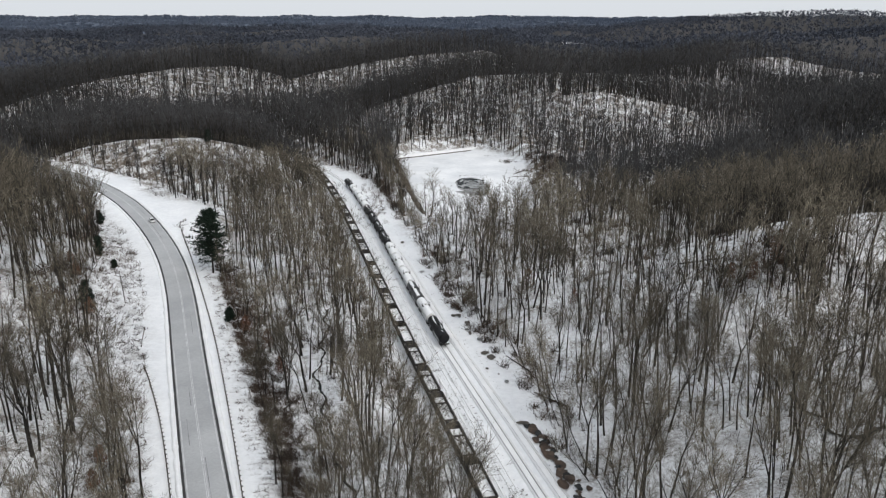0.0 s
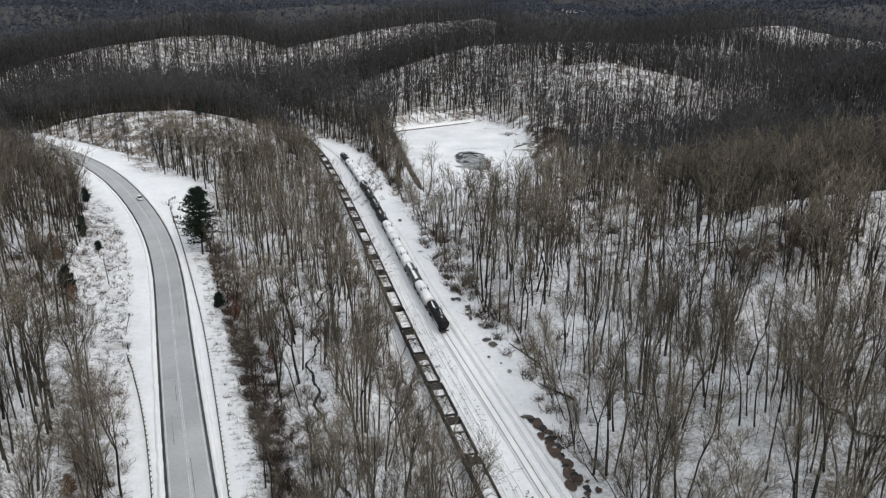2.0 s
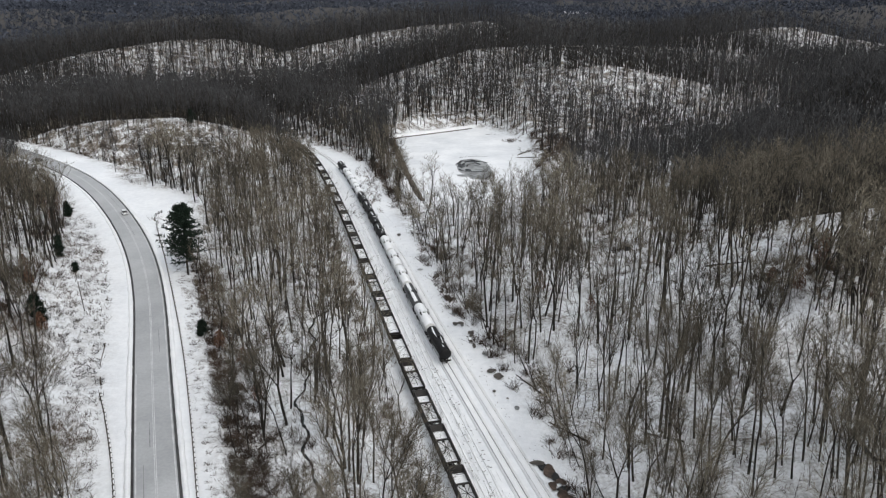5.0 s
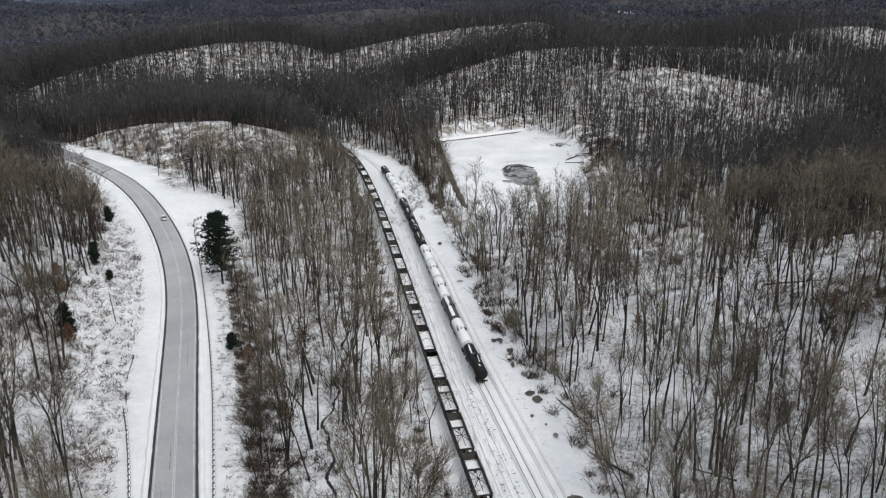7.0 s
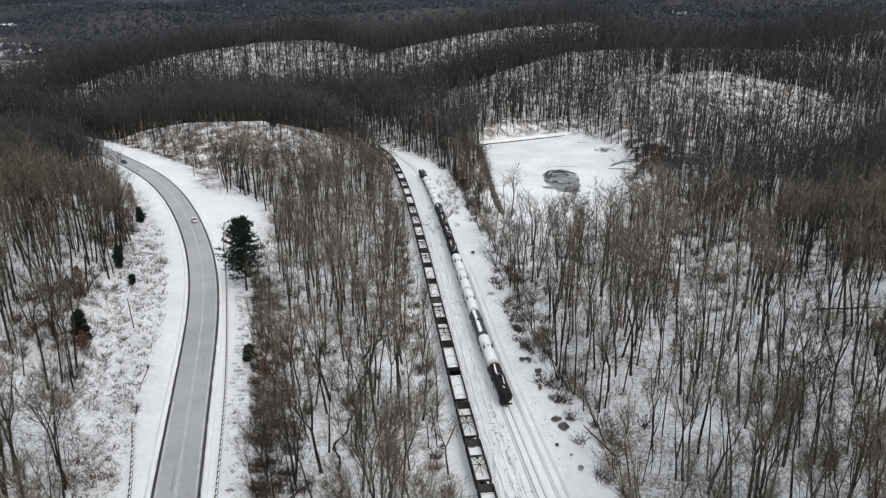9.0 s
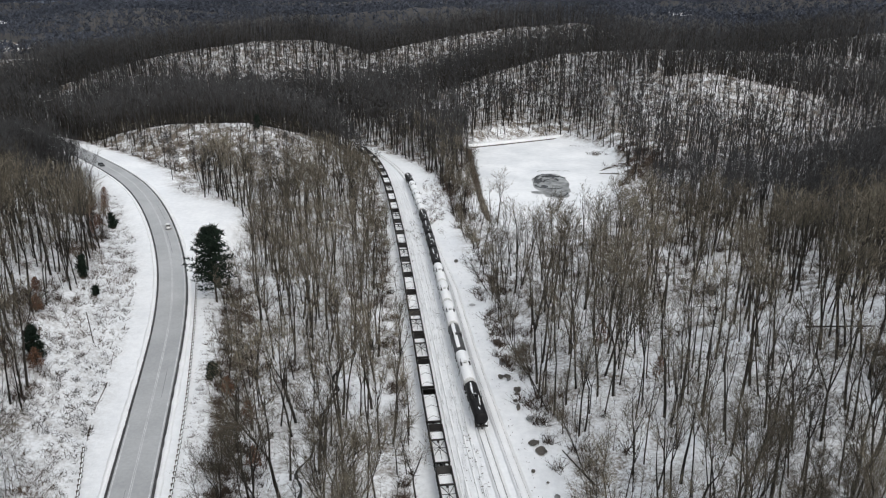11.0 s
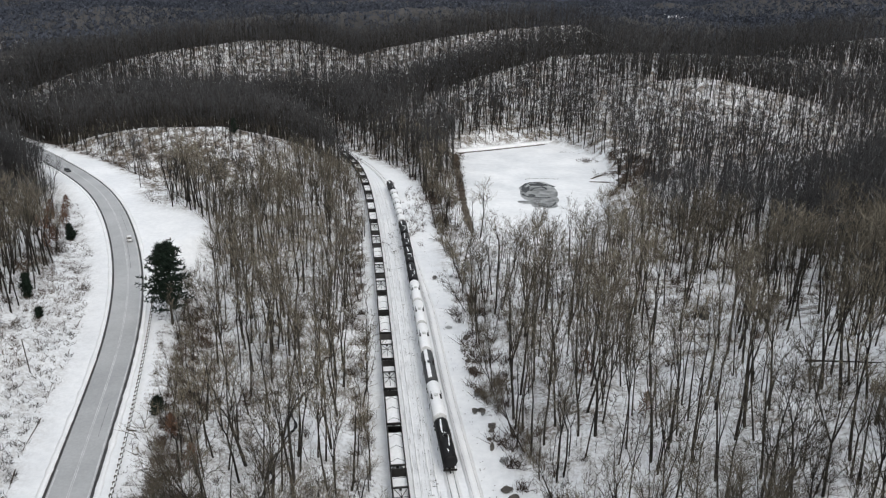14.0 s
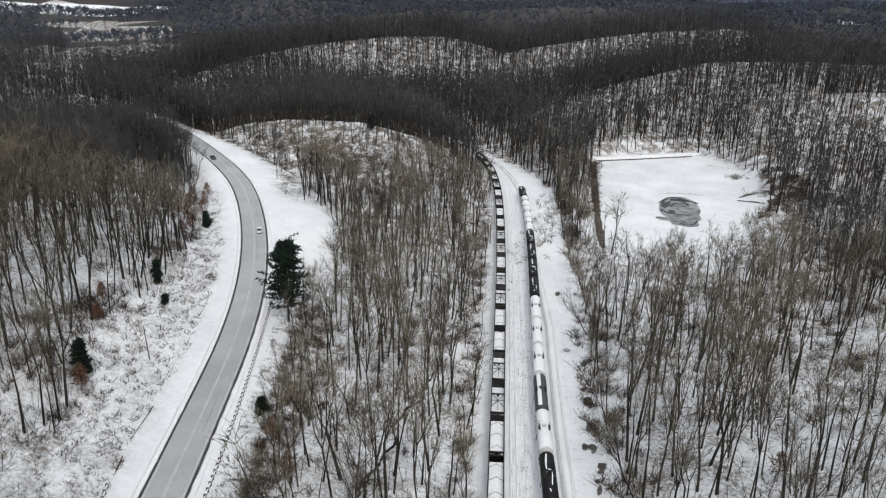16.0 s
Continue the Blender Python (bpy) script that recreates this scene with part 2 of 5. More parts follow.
def ridge_height(x, y, fall, crest):
    c = np.array(crest, float)
    s = np.r_[0, np.cumsum(np.hypot(*np.diff(c[:, :2], axis=0).T))]
    t = np.arange(0, s[-1], 5.0)
    px, py, pz = (np.interp(t, s, c[:, k]) for k in range(3))
    out = np.full(len(x), -200.0)
    near = np.where((x > px.min() - 280) & (x < px.max() + 280) & (y > py.min() - 280) & (y < py.max() + 280))[0]
    for a in range(0, len(near), 20000):
        i = near[a:a + 20000]
        d = np.hypot(x[i, None] - px, y[i, None] - py)
        out[i] = (pz - fall * (np.sqrt(d * d + 25) - 5)).max(1)
    return out


def waves(x, y, size, seed):
    """Smooth pseudo-random rolling of about unit height."""
    r = np.random.default_rng(seed)
    out = np.zeros(np.shape(x))
    for _ in range(7):
        a, ph, k = r.uniform(0, math.tau), r.uniform(0, math.tau), r.uniform(0.6, 1.7)
        out = out + np.sin((np.cos(a) * x + np.sin(a) * y) * k * math.tau / size + ph)
    return out / 3.2


POND_C, POND_Z = (18.0, 470.0), -2.2


def pond_radius(angle):
    """The bank of the pond as a radius round its middle."""
    a = np.degrees(angle) % 360
    return np.interp(a, [0, 20, 41, 60, 80, 100, 117, 134, 180, 215, 240, 253, 264, 280, 300, 317, 340, 360],
                     [44, 50, 60, 82, 113, 98, 87, 55, 35, 45, 70, 83, 97, 87, 62, 44, 42, 44])


def height(x, y):
    x, y = np.asarray(x, float), np.asarray(y, float)
    r = np.hypot(x, y - 40)
    z = np.interp(r, [0, 500, 900, 1500, 2600, 4900], [2.5, 3, 12, 34, 50, 66])
    z = z + waves(x, y, 55, 3) * np.interp(r, [0, 300, 900], [0.7, 1.2, 2.5])
    z = z + waves(x, y, 420, 5) * np.interp(r, [0, 600, 1300, 1900, 2700, 4900], [0, 2, 11, 13, 7, 6])
    z = z + waves(x, y, 900, 8) * np.interp(r, [0, 1300, 1900, 2800], [0, 6, 9, 5]) + np.interp(r, [0, 2400, 4400, 4900], [0, 0, 20, 20])
    for cx, cy, rx, ry, turn, h in HILLS:
        c, s = math.cos(radians(turn)), math.sin(radians(turn))
        u, v = ((x - cx) * c + (y - cy) * s) / rx, (-(x - cx) * s + (y - cy) * c) / ry
        z = z + h * np.exp(-(u * u + v * v) ** 1.25)
    flat_x, flat_y = np.ravel(x), np.ravel(y)
    for fall, crest in RIDGES:
        up = ridge_height(flat_x, flat_y, fall, crest).reshape(np.shape(z))
        z = np.where(up > -100, 0.5 * (z + up + np.sqrt((z - up) ** 2 + 9)), z)
    near = r < 950
    if near.any():
        xs, ys, zs = x[near], y[near], z[near]
        d = np.hypot(xs - POND_C[0], ys - POND_C[1])
        pr = pond_radius(np.arctan2(ys - POND_C[1], xs - POND_C[0]))
        w = smooth(1.25, 0.98, d / pr)
        zs = zs * (1 - w) + (POND_Z - 0.5) * w
        d, k = distance_to(L_ROAD, xs, ys)
        side = np.einsum("ij,ij->i", np.c_[xs, ys] - L_ROAD[k], normals_of(L_ROAD)[k])
        rz = road_z(L_ROAD[k, 1])
        bay = smooth(0, 12, ys - 318) * smooth(455, 425, ys)
        reach = np.where(side < 0, 7.5, np.interp(side * 0 + ys, [0, 318, 345, 372, 400, 440, 470], [9, 9, 36, 26, 22, 14, 9]))
        w = smooth(reach + np.where(side < 0, 13, 15), reach, d)
        zs = zs * (1 - w) + rz * w
        d1, _ = distance_to(L_HOP, xs, ys)
        d2, _ = distance_to(L_TANK, xs, ys)
        d = np.minimum(d1, np.maximum(d2 - 8, 0))
        w = smooth(26, 6.5, d)
        zs = zs * (1 - w) - 0.25 * w
        z = z.copy()
        z[near] = zs
    return z


def one_height(x, y):
    return float(height(np.array([x]), np.array([y]))[0])


# ---- mesh helpers ----
def mesh_of(name, verts, faces, mats, index=None):
    """A mesh from arrays: triangles or quads in one (n, 3) or (n, 4) array."""
    me = bpy.data.meshes.new(name)
    verts, faces = np.asarray(verts, np.float32), np.asarray(faces, np.int32)
    k = faces.shape[1]
    me.vertices.add(len(verts))
    me.vertices.foreach_set("co", verts.ravel())
    me.loops.add(faces.size)
    me.loops.foreach_set("vertex_index", faces.ravel())
    me.polygons.add(len(faces))
    me.polygons.foreach_set("loop_start", np.arange(0, faces.size, k, dtype=np.int32))
    if index is not None:
        me.polygons.foreach_set("material_index", np.asarray(index, np.int32))
    for m in mats:
        me.materials.append(m)
    me.update(calc_edges=True)
    return me


def part(name, bm, mat, parent, label="", smooth_faces=False):
    """Links a bmesh as one mesh object under a thing or part."""
    me = bpy.data.meshes.new(name)
    bmesh.ops.recalc_face_normals(bm, faces=bm.faces)
    if smooth_faces:
        for f in bm.faces:
            f.smooth = True
    bm.to_mesh(me)
    bm.free()
    me.materials.append(mat)
    ob = new(name, me)
    ob.parent = parent
    return tagged(ob, label) if label else ob


def thing(name, m, label, category, group="", kind=""):
    ob = new(name)
    ob.matrix_world = m
    ob.empty_display_size = 0.3
    return tagged(ob, label, category, group, kind)


def box(bm, cx, cy, cz, sx, sy, sz, turn=0.0, bevel=0.0):
    m = Matrix.Translation((cx, cy, cz)) @ Matrix.Rotation(turn, 4, "Z") @ Matrix.Diagonal((sx, sy, sz, 1))
    vs = bmesh.ops.create_cube(bm, size=1.0, matrix=m)["verts"]
    if bevel:
        es = list({e for v in vs for e in v.link_edges})
        bmesh.ops.bevel(bm, geom=es, offset=bevel, segments=1, affect="EDGES")


def rod(bm, a, b, r0, r1=None, sides=8):
    a, b = Vector(a), Vector(b)
    d = b - a
    m = Matrix.Translation((a + b) / 2) @ d.to_track_quat("Z", "Y").to_matrix().to_4x4()
    bmesh.ops.create_cone(bm, cap_ends=True, segments=sides, radius1=r0, radius2=r0 if r1 is None else r1, depth=d.length, matrix=m)


def ribbon(name, line, half, lift, mat, ground, label="", category="", kind="structure", parent=None, thick=0.0, jag=0.0, seed=0):
    """A strip along a line: ground(x, y) gives its height."""
    rng = np.random.default_rng(seed)
    n = normals_of(line)
    w = np.full(len(line), half) if np.isscalar(half) else np.asarray(half)
    if jag:
        w = w * (1 + rng.uniform(-jag, jag, len(line)))
    a, b = line - n * w[:, None], line + n * w[:, None]
    z = ground(line[:, 0], line[:, 1]) + lift
    v = np.r_[np.c_[a, z], np.c_[b, z]]
    k = len(line)
    i = np.arange(k - 1)
    f = np.c_[i, i + k, i + k + 1, i + 1]
    if thick:
        v = np.r_[v, v - (0, 0, thick)]
        f = np.r_[f, np.c_[i, i + 1, i + 1 + 2 * k, i + 2 * k], np.c_[i + k, i + 3 * k, i + 3 * k + 1, i + k + 1]]
    ob = new(name, mesh_of(name, v, f, [mat]))
    ob.parent = parent
    return tagged(ob, label, category, "", kind)


def blob(name, cx, cy, rx, ry, z, mat, seed, label, category, kind="structure", turn=0.0, wobble=0.28):
    """A flat patch with an uneven rim."""
    rng = np.random.default_rng(seed)
    a = np.linspace(0, math.tau, 40, endpoint=False)
    rr = 1 + sum(rng.uniform(-wobble, wobble) / k * np.sin(k * a + rng.uniform(0, 6.3)) for k in (2, 3, 4, 5, 7))
    u, v = rx * rr * np.cos(a), ry * rr * np.sin(a)
    c, s = math.cos(turn), math.sin(turn)
    rim = np.c_[cx + u * c - v * s, cy + u * s + v * c, np.full(40, z)]
    inner = np.c_[cx + 0.5 * (u * c - v * s), cy + 0.5 * (u * s + v * c), np.full(40, z)]
    verts = np.r_[rim, inner, [[cx, cy, z]]]
    i = np.arange(40)
    j = (i + 1) % 40
    tri = np.r_[np.c_[i, j, j + 40], np.c_[i, j + 40, i + 40], np.c_[i + 40, j + 40, np.full(40, 80)]]
    return tagged(new(name, mesh_of(name, verts, tri, [mat])), label, category, "", kind)


# ---- ground: one sheet to the horizon ----
def spread(lo, hi, step, far_lo, far_hi, grow=1.07):
    mid = list(np.arange(lo, hi + 0.1, step))
    s = step
    while mid[-1] < far_hi:
        s *= grow
        mid.append(mid[-1] + s)
    s = step
    while mid[0] > far_lo:
        s *= grow
        mid.insert(0, mid[0] - s)
    return np.array(mid)


GX, GY = spread(-290, 190, 3.0, -4600, 4600, 1.06), spread(60, 640, 3.0, -900, 4700, 1.045)
XX, YY = np.meshgrid(GX, GY)
ZZ = height(XX.ravel(), YY.ravel()).reshape(XX.shape)


def clearing(x, y):
    """1 where no trees stand: railway, road verges, lay-by, pond, fields."""
    x, y = np.asarray(x, float), np.asarray(y, float)
    d, k = distance_to(L_ROAD, x, y)
    side = np.einsum("ij,ij->i", np.c_[x, y] - L_ROAD[k], normals_of(L_ROAD)[k])
    east = np.interp(y, [0, 130, 250, 305, 318, 331, 346, 356, 362, 367, 376, 400, 420, 440, 456, 475, 600], [12, 12.8, 13.2, 16.5, 22.5, 27.5, 30.5, 28, 19.5, 15, 14.5, 18, 19, 17, 10, 7, 5])
    west = np.interp(y, [0, 130, 160, 193, 228, 260, 308, 342, 380, 425, 448, 462, 600], [10, 11, 16, 24, 28, 23.5, 18.5, 20.5, 14, 10, 9, 5, 5])
    open_road = ((side > 0) & (d < east)) | ((side <= 0) & (d < west))
    e = np.interp(y, EAST_EDGE[:, 1], EAST_EDGE[:, 0])
    w = np.interp(y, L_HOP[:, 1], L_HOP[:, 0]) - np.interp(y, [0, 200, 330, 430, 480, 700], [5.6, 5.4, 4.6, 3.2, 2.0, 2.0])
    open_rail = (x > w) & (x < e) & (y < 560)
    pd = np.hypot(x - POND_C[0], y - POND_C[1]) / pond_radius(np.arctan2(y - POND_C[1], x - POND_C[0]))
    return open_road | open_rail | (pd < 1.06)


# open snowy fields far off
FIELDS = [(-1260, 1500, 270, 210), (-1010, 1640, 130, 90), (-545, 708, 40, 40), (-488, 642, 26, 26), (300, 1600, 90, 14), (-304, 577, 9, 12)]
# low tan scrub on the valley floor
SCRUB = [(-720, 1030, 120, 75), (-540, 805, 70, 50), (-850, 1140, 90, 50)]


def in_fields(p, spots=tuple(FIELDS)):
    out = np.zeros(len(p), bool)
    for cx, cy, rx, ry in spots:
        out |= ((p[:, 0] - cx) / rx) ** 2 + ((p[:, 1] - cy) / ry) ** 2 < 1
    return out


near_cells = np.hypot(XX, YY - 40) < 950
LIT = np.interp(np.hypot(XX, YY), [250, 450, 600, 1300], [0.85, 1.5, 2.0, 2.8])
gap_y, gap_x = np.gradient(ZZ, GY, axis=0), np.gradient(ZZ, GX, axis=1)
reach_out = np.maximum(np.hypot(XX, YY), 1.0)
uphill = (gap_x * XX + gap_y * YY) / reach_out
# past 520 m litter is heavier unless the ground rises away from the origin
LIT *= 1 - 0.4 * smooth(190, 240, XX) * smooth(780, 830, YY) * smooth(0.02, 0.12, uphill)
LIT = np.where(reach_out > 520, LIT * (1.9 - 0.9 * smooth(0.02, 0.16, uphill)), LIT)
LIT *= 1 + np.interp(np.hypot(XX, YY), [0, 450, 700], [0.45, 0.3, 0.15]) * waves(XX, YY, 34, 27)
LIT += 1.1 * np.exp(-(((XX + 160) / 62) ** 2 + ((YY - 445) / 30) ** 2))
LIT[near_cells] *= 1 - clearing(XX[near_cells], YY[near_cells])
rd, rk = distance_to(L_ROAD, XX[near_cells], YY[near_cells])
bank = np.where(XX[near_cells] < L_ROAD[rk, 0], 0.6 * smooth(9, 13, rd), 0.3 * smooth(9, 11, rd) * (YY[near_cells] < 310)) * (rd < 30)
LIT[near_cells] = np.maximum(LIT[near_cells], bank)
LIT[1:-1, 1:-1] = (LIT[1:-1, 1:-1] + LIT[:-2, 1:-1] + LIT[2:, 1:-1] + LIT[1:-1, :-2] + LIT[1:-1, 2:]) / 5
LIT.ravel()[in_fields(np.c_[XX.ravel(), YY.ravel()])] = 0.0
nx, ny = len(GX), len(GY)
ids = np.arange(nx * ny).reshape(ny, nx)
quads = np.c_[ids[:-1, :-1].ravel(), ids[:-1, 1:].ravel(), ids[1:, 1:].ravel(), ids[1:, :-1].ravel()]
qc = np.c_[(XX[:-1, :-1] + XX[1:, 1:]).ravel() / 2, (YY[:-1, :-1] + YY[1:, 1:]).ravel() / 2]
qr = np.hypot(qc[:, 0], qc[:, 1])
# past 2300 m the sheet wears the haze-painted hill colour
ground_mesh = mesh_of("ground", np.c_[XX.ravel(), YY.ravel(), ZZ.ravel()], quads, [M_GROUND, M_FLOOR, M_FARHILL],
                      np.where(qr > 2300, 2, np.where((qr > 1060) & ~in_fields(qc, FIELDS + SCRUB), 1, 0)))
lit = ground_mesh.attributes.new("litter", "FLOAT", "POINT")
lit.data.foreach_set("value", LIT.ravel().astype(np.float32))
ground_mesh.polygons.foreach_set("use_smooth", np.ones(len(quads), bool))
ground = tagged(new("ground", ground_mesh), "rolling valley floor and hills under thin patchy snow", "ground", "", "structure")

# ---- road ----
def on_road(x, y):
    return road_z(y)


road_line = L_ROAD[(L_ROAD[:, 1] > 60)]
road = ribbon("road", road_line, 4.5, 0.16, M_EDGE, on_road, "two-lane asphalt road with wet dark edges between snow banks", "road", thick=0.3)
ribbon("carriageway", road_line, 3.95, 0.175, M_ROAD, on_road, "pale salted asphalt", parent=road, kind="")
road_n = normals_of(road_line)
for off, wide in ((-3.62, 0.11), (3.62, 0.11), (-0.16, 0.07), (0.16, 0.07)):
    ribbon("road_line", road_line + road_n * off, wide, 0.19, M_LINE, on_road, "worn white paint line", parent=road, kind="")
for k, (s, off, ln) in enumerate([(128, 0.6, 16), (168, -0.9, 9), (210, 1.9, 12), (262, -2.1, 14), (300, 0.9, 20), (152, -2.2, 10), (330, 2.0, 18)]):
    i = int(np.abs(road_line[:, 1] - s).argmin())
    j = min(i + ln // 2 + 2, len(road_line) - 1)
    ribbon("tar_seam", (road_line + road_n * off)[i:j], 0.055, 0.186, M_SEAM, on_road, "grey tar seam", parent=road, kind="", jag=0.5, seed=k)

# ploughed ridges of snow along both edges
for off in (-5.15, 5.15):
    ribbon("snow_bank", road_line + road_n * off, 0.55, 0.24, M_SNOW, on_road, "low ploughed ridge of snow along the road", "snow bank", thick=0.3, jag=0.35, seed=int(off * 10) + 90)


def guardrail(points, label):
    line = resampled(np.array(points, float), 1.9, 2)
    root = thing("guardrail", Matrix.Translation((*line[0], 0)), label, "guardrail")
    inv = Matrix.Translation((-line[0][0], -line[0][1], 0))
    n = normals_of(line)
    post_bm = bmesh.new()
    box(post_bm, -0.08, 0, 0.45, 0.42, 0.42, 1.1, bevel=0.03)
    post = part("post", post_bm, M_WOOD, root, "dark timber post")
    post.matrix_basis = inv @ Matrix.Translation((*line[0], one_height(*line[0])))
    zs = height(line[:, 0], line[:, 1])
    for p, z in list(zip(line, zs))[1:]:
        ob = new("post", post.data)
        ob.parent = root
        ob.matrix_basis = inv @ Matrix.Translation((*p, z))
    prof = [(0.10, 0.50), (0.16, 0.56), (0.10, 0.65), (0.16, 0.74), (0.10, 0.80)]
    v = np.concatenate([np.c_[line + n * o - line[0], zs + h] for o, h in prof])
    k = len(line)
    i = np.arange(k - 1)
    f = np.concatenate([np.c_[i + a * k, i + 1 + a * k, i + 1 + (a + 1) * k, i + (a + 1) * k] for a in range(4)])
    beam = new("beam", mesh_of("beam", v, f, [M_GALV]))
    beam.parent = root
    cap = [(-0.10, 0.82), (0.0, 0.93), (0.16, 0.84)]
    v = np.concatenate([np.c_[line + n * o - line[0], zs + h] for o, h in cap])
    f = np.concatenate([np.c_[i + a * k, i + 1 + a * k, i + 1 + (a + 1) * k, i + (a + 1) * k] for a in range(2)])
    tagged(new("snow_cap", mesh_of("snow_cap", v, f, [M_SNOW])), "thin snow on the beam").parent = root
    return root


guardrail([(-33, 105), (-41, 131.5), (-52.3, 168), (-64.8, 206.5), (-78, 243), (-91.2, 278), (-99.6, 299), (-106, 314), (-108, 322), (-106.5, 327)], "steel beam guardrail on dark posts along the snowy verge")
guardrail([(-45, 105), (-55, 132), (-62.6, 153), (-71.5, 174), (-79.8, 190.7)], "steel beam guardrail flaring away from the road at its end")

ditch_line = L_ROAD[(L_ROAD[:, 1] > 190) & (L_ROAD[:, 1] < 300)]
ditch_line = ditch_line - normals_of(ditch_line) * (11.6 + 0.35 * np.sin(ditch_line[:, 1] / 4.0))[:, None]
for a in range(0, len(ditch_line) - 6, 9):
    ribbon("ditch", ditch_line[a:a + 7], 0.09, 0.1, M_REED, height, "broken dark line of a ditch in roadside snow", "ditch", jag=0.9, seed=a)

# ---- railway ----
def bed(x, y):
    return np.zeros(np.shape(x))


def track(line, name, label, lo, hi, ties):
    line = line[(line[:, 1] > lo) & (line[:, 1] < hi)]
    n = normals_of(line)
    root = ribbon(name, line, 1.35, 0.02, M_SNOW, bed, label, "railway track", thick=0.3, jag=0.05, seed=int(lo))
    for off in (-0.7525, 0.7525):
        ribbon("rail", line + n * off, 0.032 if ties else 0.016, 0.12 if ties else 0.06, M_STEEL, bed, "dull steel rail", parent=root, kind="", thick=0.15)
        if not ties:
            continue
        ribbon("rail_groove", line + n * (off * 0.86), 0.035, 0.035, M_GREYSNOW, bed, "thin trodden snow beside the rail", parent=root, kind="", jag=0.9, seed=7)
    return root


track(L_HOP, "track_1", "snow-covered railway track under the hopper cars", 60, 590, True)
track(L_TANK, "track_2", "snow-covered railway track with bare steel rails", 60, 590, True)
track(L_THIRD, "track_3", "snow-covered siding track with bare steel rails", 60, 385, False)

rng = np.random.default_rng(11)
# service lane between the trains: wheel ruts and scattered tie ends showing through
lane_line = (L_HOP[(L_HOP[:, 1] > 70) & (L_HOP[:, 1] < 470)])
lane_n = normals_of(lane_line)


def scraps(name, line, offs, count, size, lift, mat, label, seed, lo=90, hi=420, slim=0.0, across=0.0):
    """Small dark pieces scattered in rows along a line."""
    r = np.random.default_rng(seed)
    n = normals_of(line)
    ok = np.where((line[:, 1] > lo) & (line[:, 1] < hi))[0]
    V, F = [], []
    for k in range(count):
        i = r.choice(ok)
        if across and math.sin(i / 7.0) + math.sin(i / 2.7) < 0.1:
            continue
        o = r.choice(offs) + r.normal(0, 0.22)
        c = line[i] + n[i] * o + r.uniform(-1, 1, 2)
        d = np.array([-n[i][1], n[i][0]])
        a, b = r.uniform(0.4, 1.0) * size, (r.uniform(0.5, 1.3) * slim or r.uniform(0.5, 1.0) * across or r.uniform(0.15, 0.4) * size)
        base = len(V)
        rise = r.uniform(0, 0.05)
        for sx, sy in ((-1, -0.6), (0, -1), (1, -0.5), (0.9, 0.7), (-0.2, 1), (-1, 0.5)):
            q = c + d * sx * a + n[i] * sy * b
            V.append((q[0], q[1], lift + rise))
        F += [(base, base + 1, base + 2), (base, base + 2, base + 3), (base, base + 3, base + 4), (base, base + 4, base + 5)]
    return tagged(new(name, mesh_of(name, V, F, [mat])), label, "debris", "", "stuff")


scraps("bare_ground_flecks", L_HOP, [4.2, 5.6, 6.9, 8.6], 170, 0.3, 0.02, M_MUD, "dark flecks of ballast and tie ends in rutted snow", 3)
scraps("trodden_snow", L_HOP, [2.8, 3.6, 4.4, 5.2, 6.0, 7.0, 8.0], 520, 2.6, 0.012, M_GREYSNOW, "grey ruts and trodden snow between the trains", 31, 75, 440, slim=0.07)
scraps("tie_ends", L_TANK, [-3.1, -3.3, -4.5], 260, 0.14, 0.03, M_MUD, "tie ends of a snowed-in track showing as dark dashes", 33, 120, 400, across=0.4)
scraps("trackside_weeds", L_TANK, [7.0, 7.4, 8.0], 220, 0.25, 0.02, M_BRUSH, "dry weeds poking through the snow beside the siding", 5)
scraps("footprints", L_HOP, [6.2, 6.35], 180, 0.22, 0.02, M_MUD, "line of dark footprints in the snow", 8, 90, 260)
for k, off in enumerate((3.1, 4.4, 6.4, 7.7)):
    ribbon("wheel_rut", (lane_line + lane_n * off), 0.16, -0.10, M_SNOW, bed, "shallow wheel rut in the snow", "wheel rut", thick=0.12, jag=0.7, seed=20 + k)


def along(line, s_list):
    """Poses standing on a line at the given distances, with the way ahead as local y."""
    seg = np.hypot(*np.diff(line, axis=0).T)
    s = np.r_[0, np.cumsum(seg)]
    for v in s_list:
        x, y = np.interp(v, s, line[:, 0]), np.interp(v, s, line[:, 1])
        x1, y1 = np.interp(v + 4, s, line[:, 0]), np.interp(v + 4, s, line[:, 1])
        x0, y0 = np.interp(v - 4, s, line[:, 0]), np.interp(v - 4, s, line[:, 1])
        yield Matrix.Translation((x, y, 0.0)) @ Matrix.Rotation(math.atan2(y1 - y0, x1 - x0) - math.pi / 2, 4, "Z")


def s_at(line, y):
    s = np.r_[0, np.cumsum(np.hypot(*np.diff(line, axis=0).T))]
    return float(np.interp(y, line[:, 1], s))


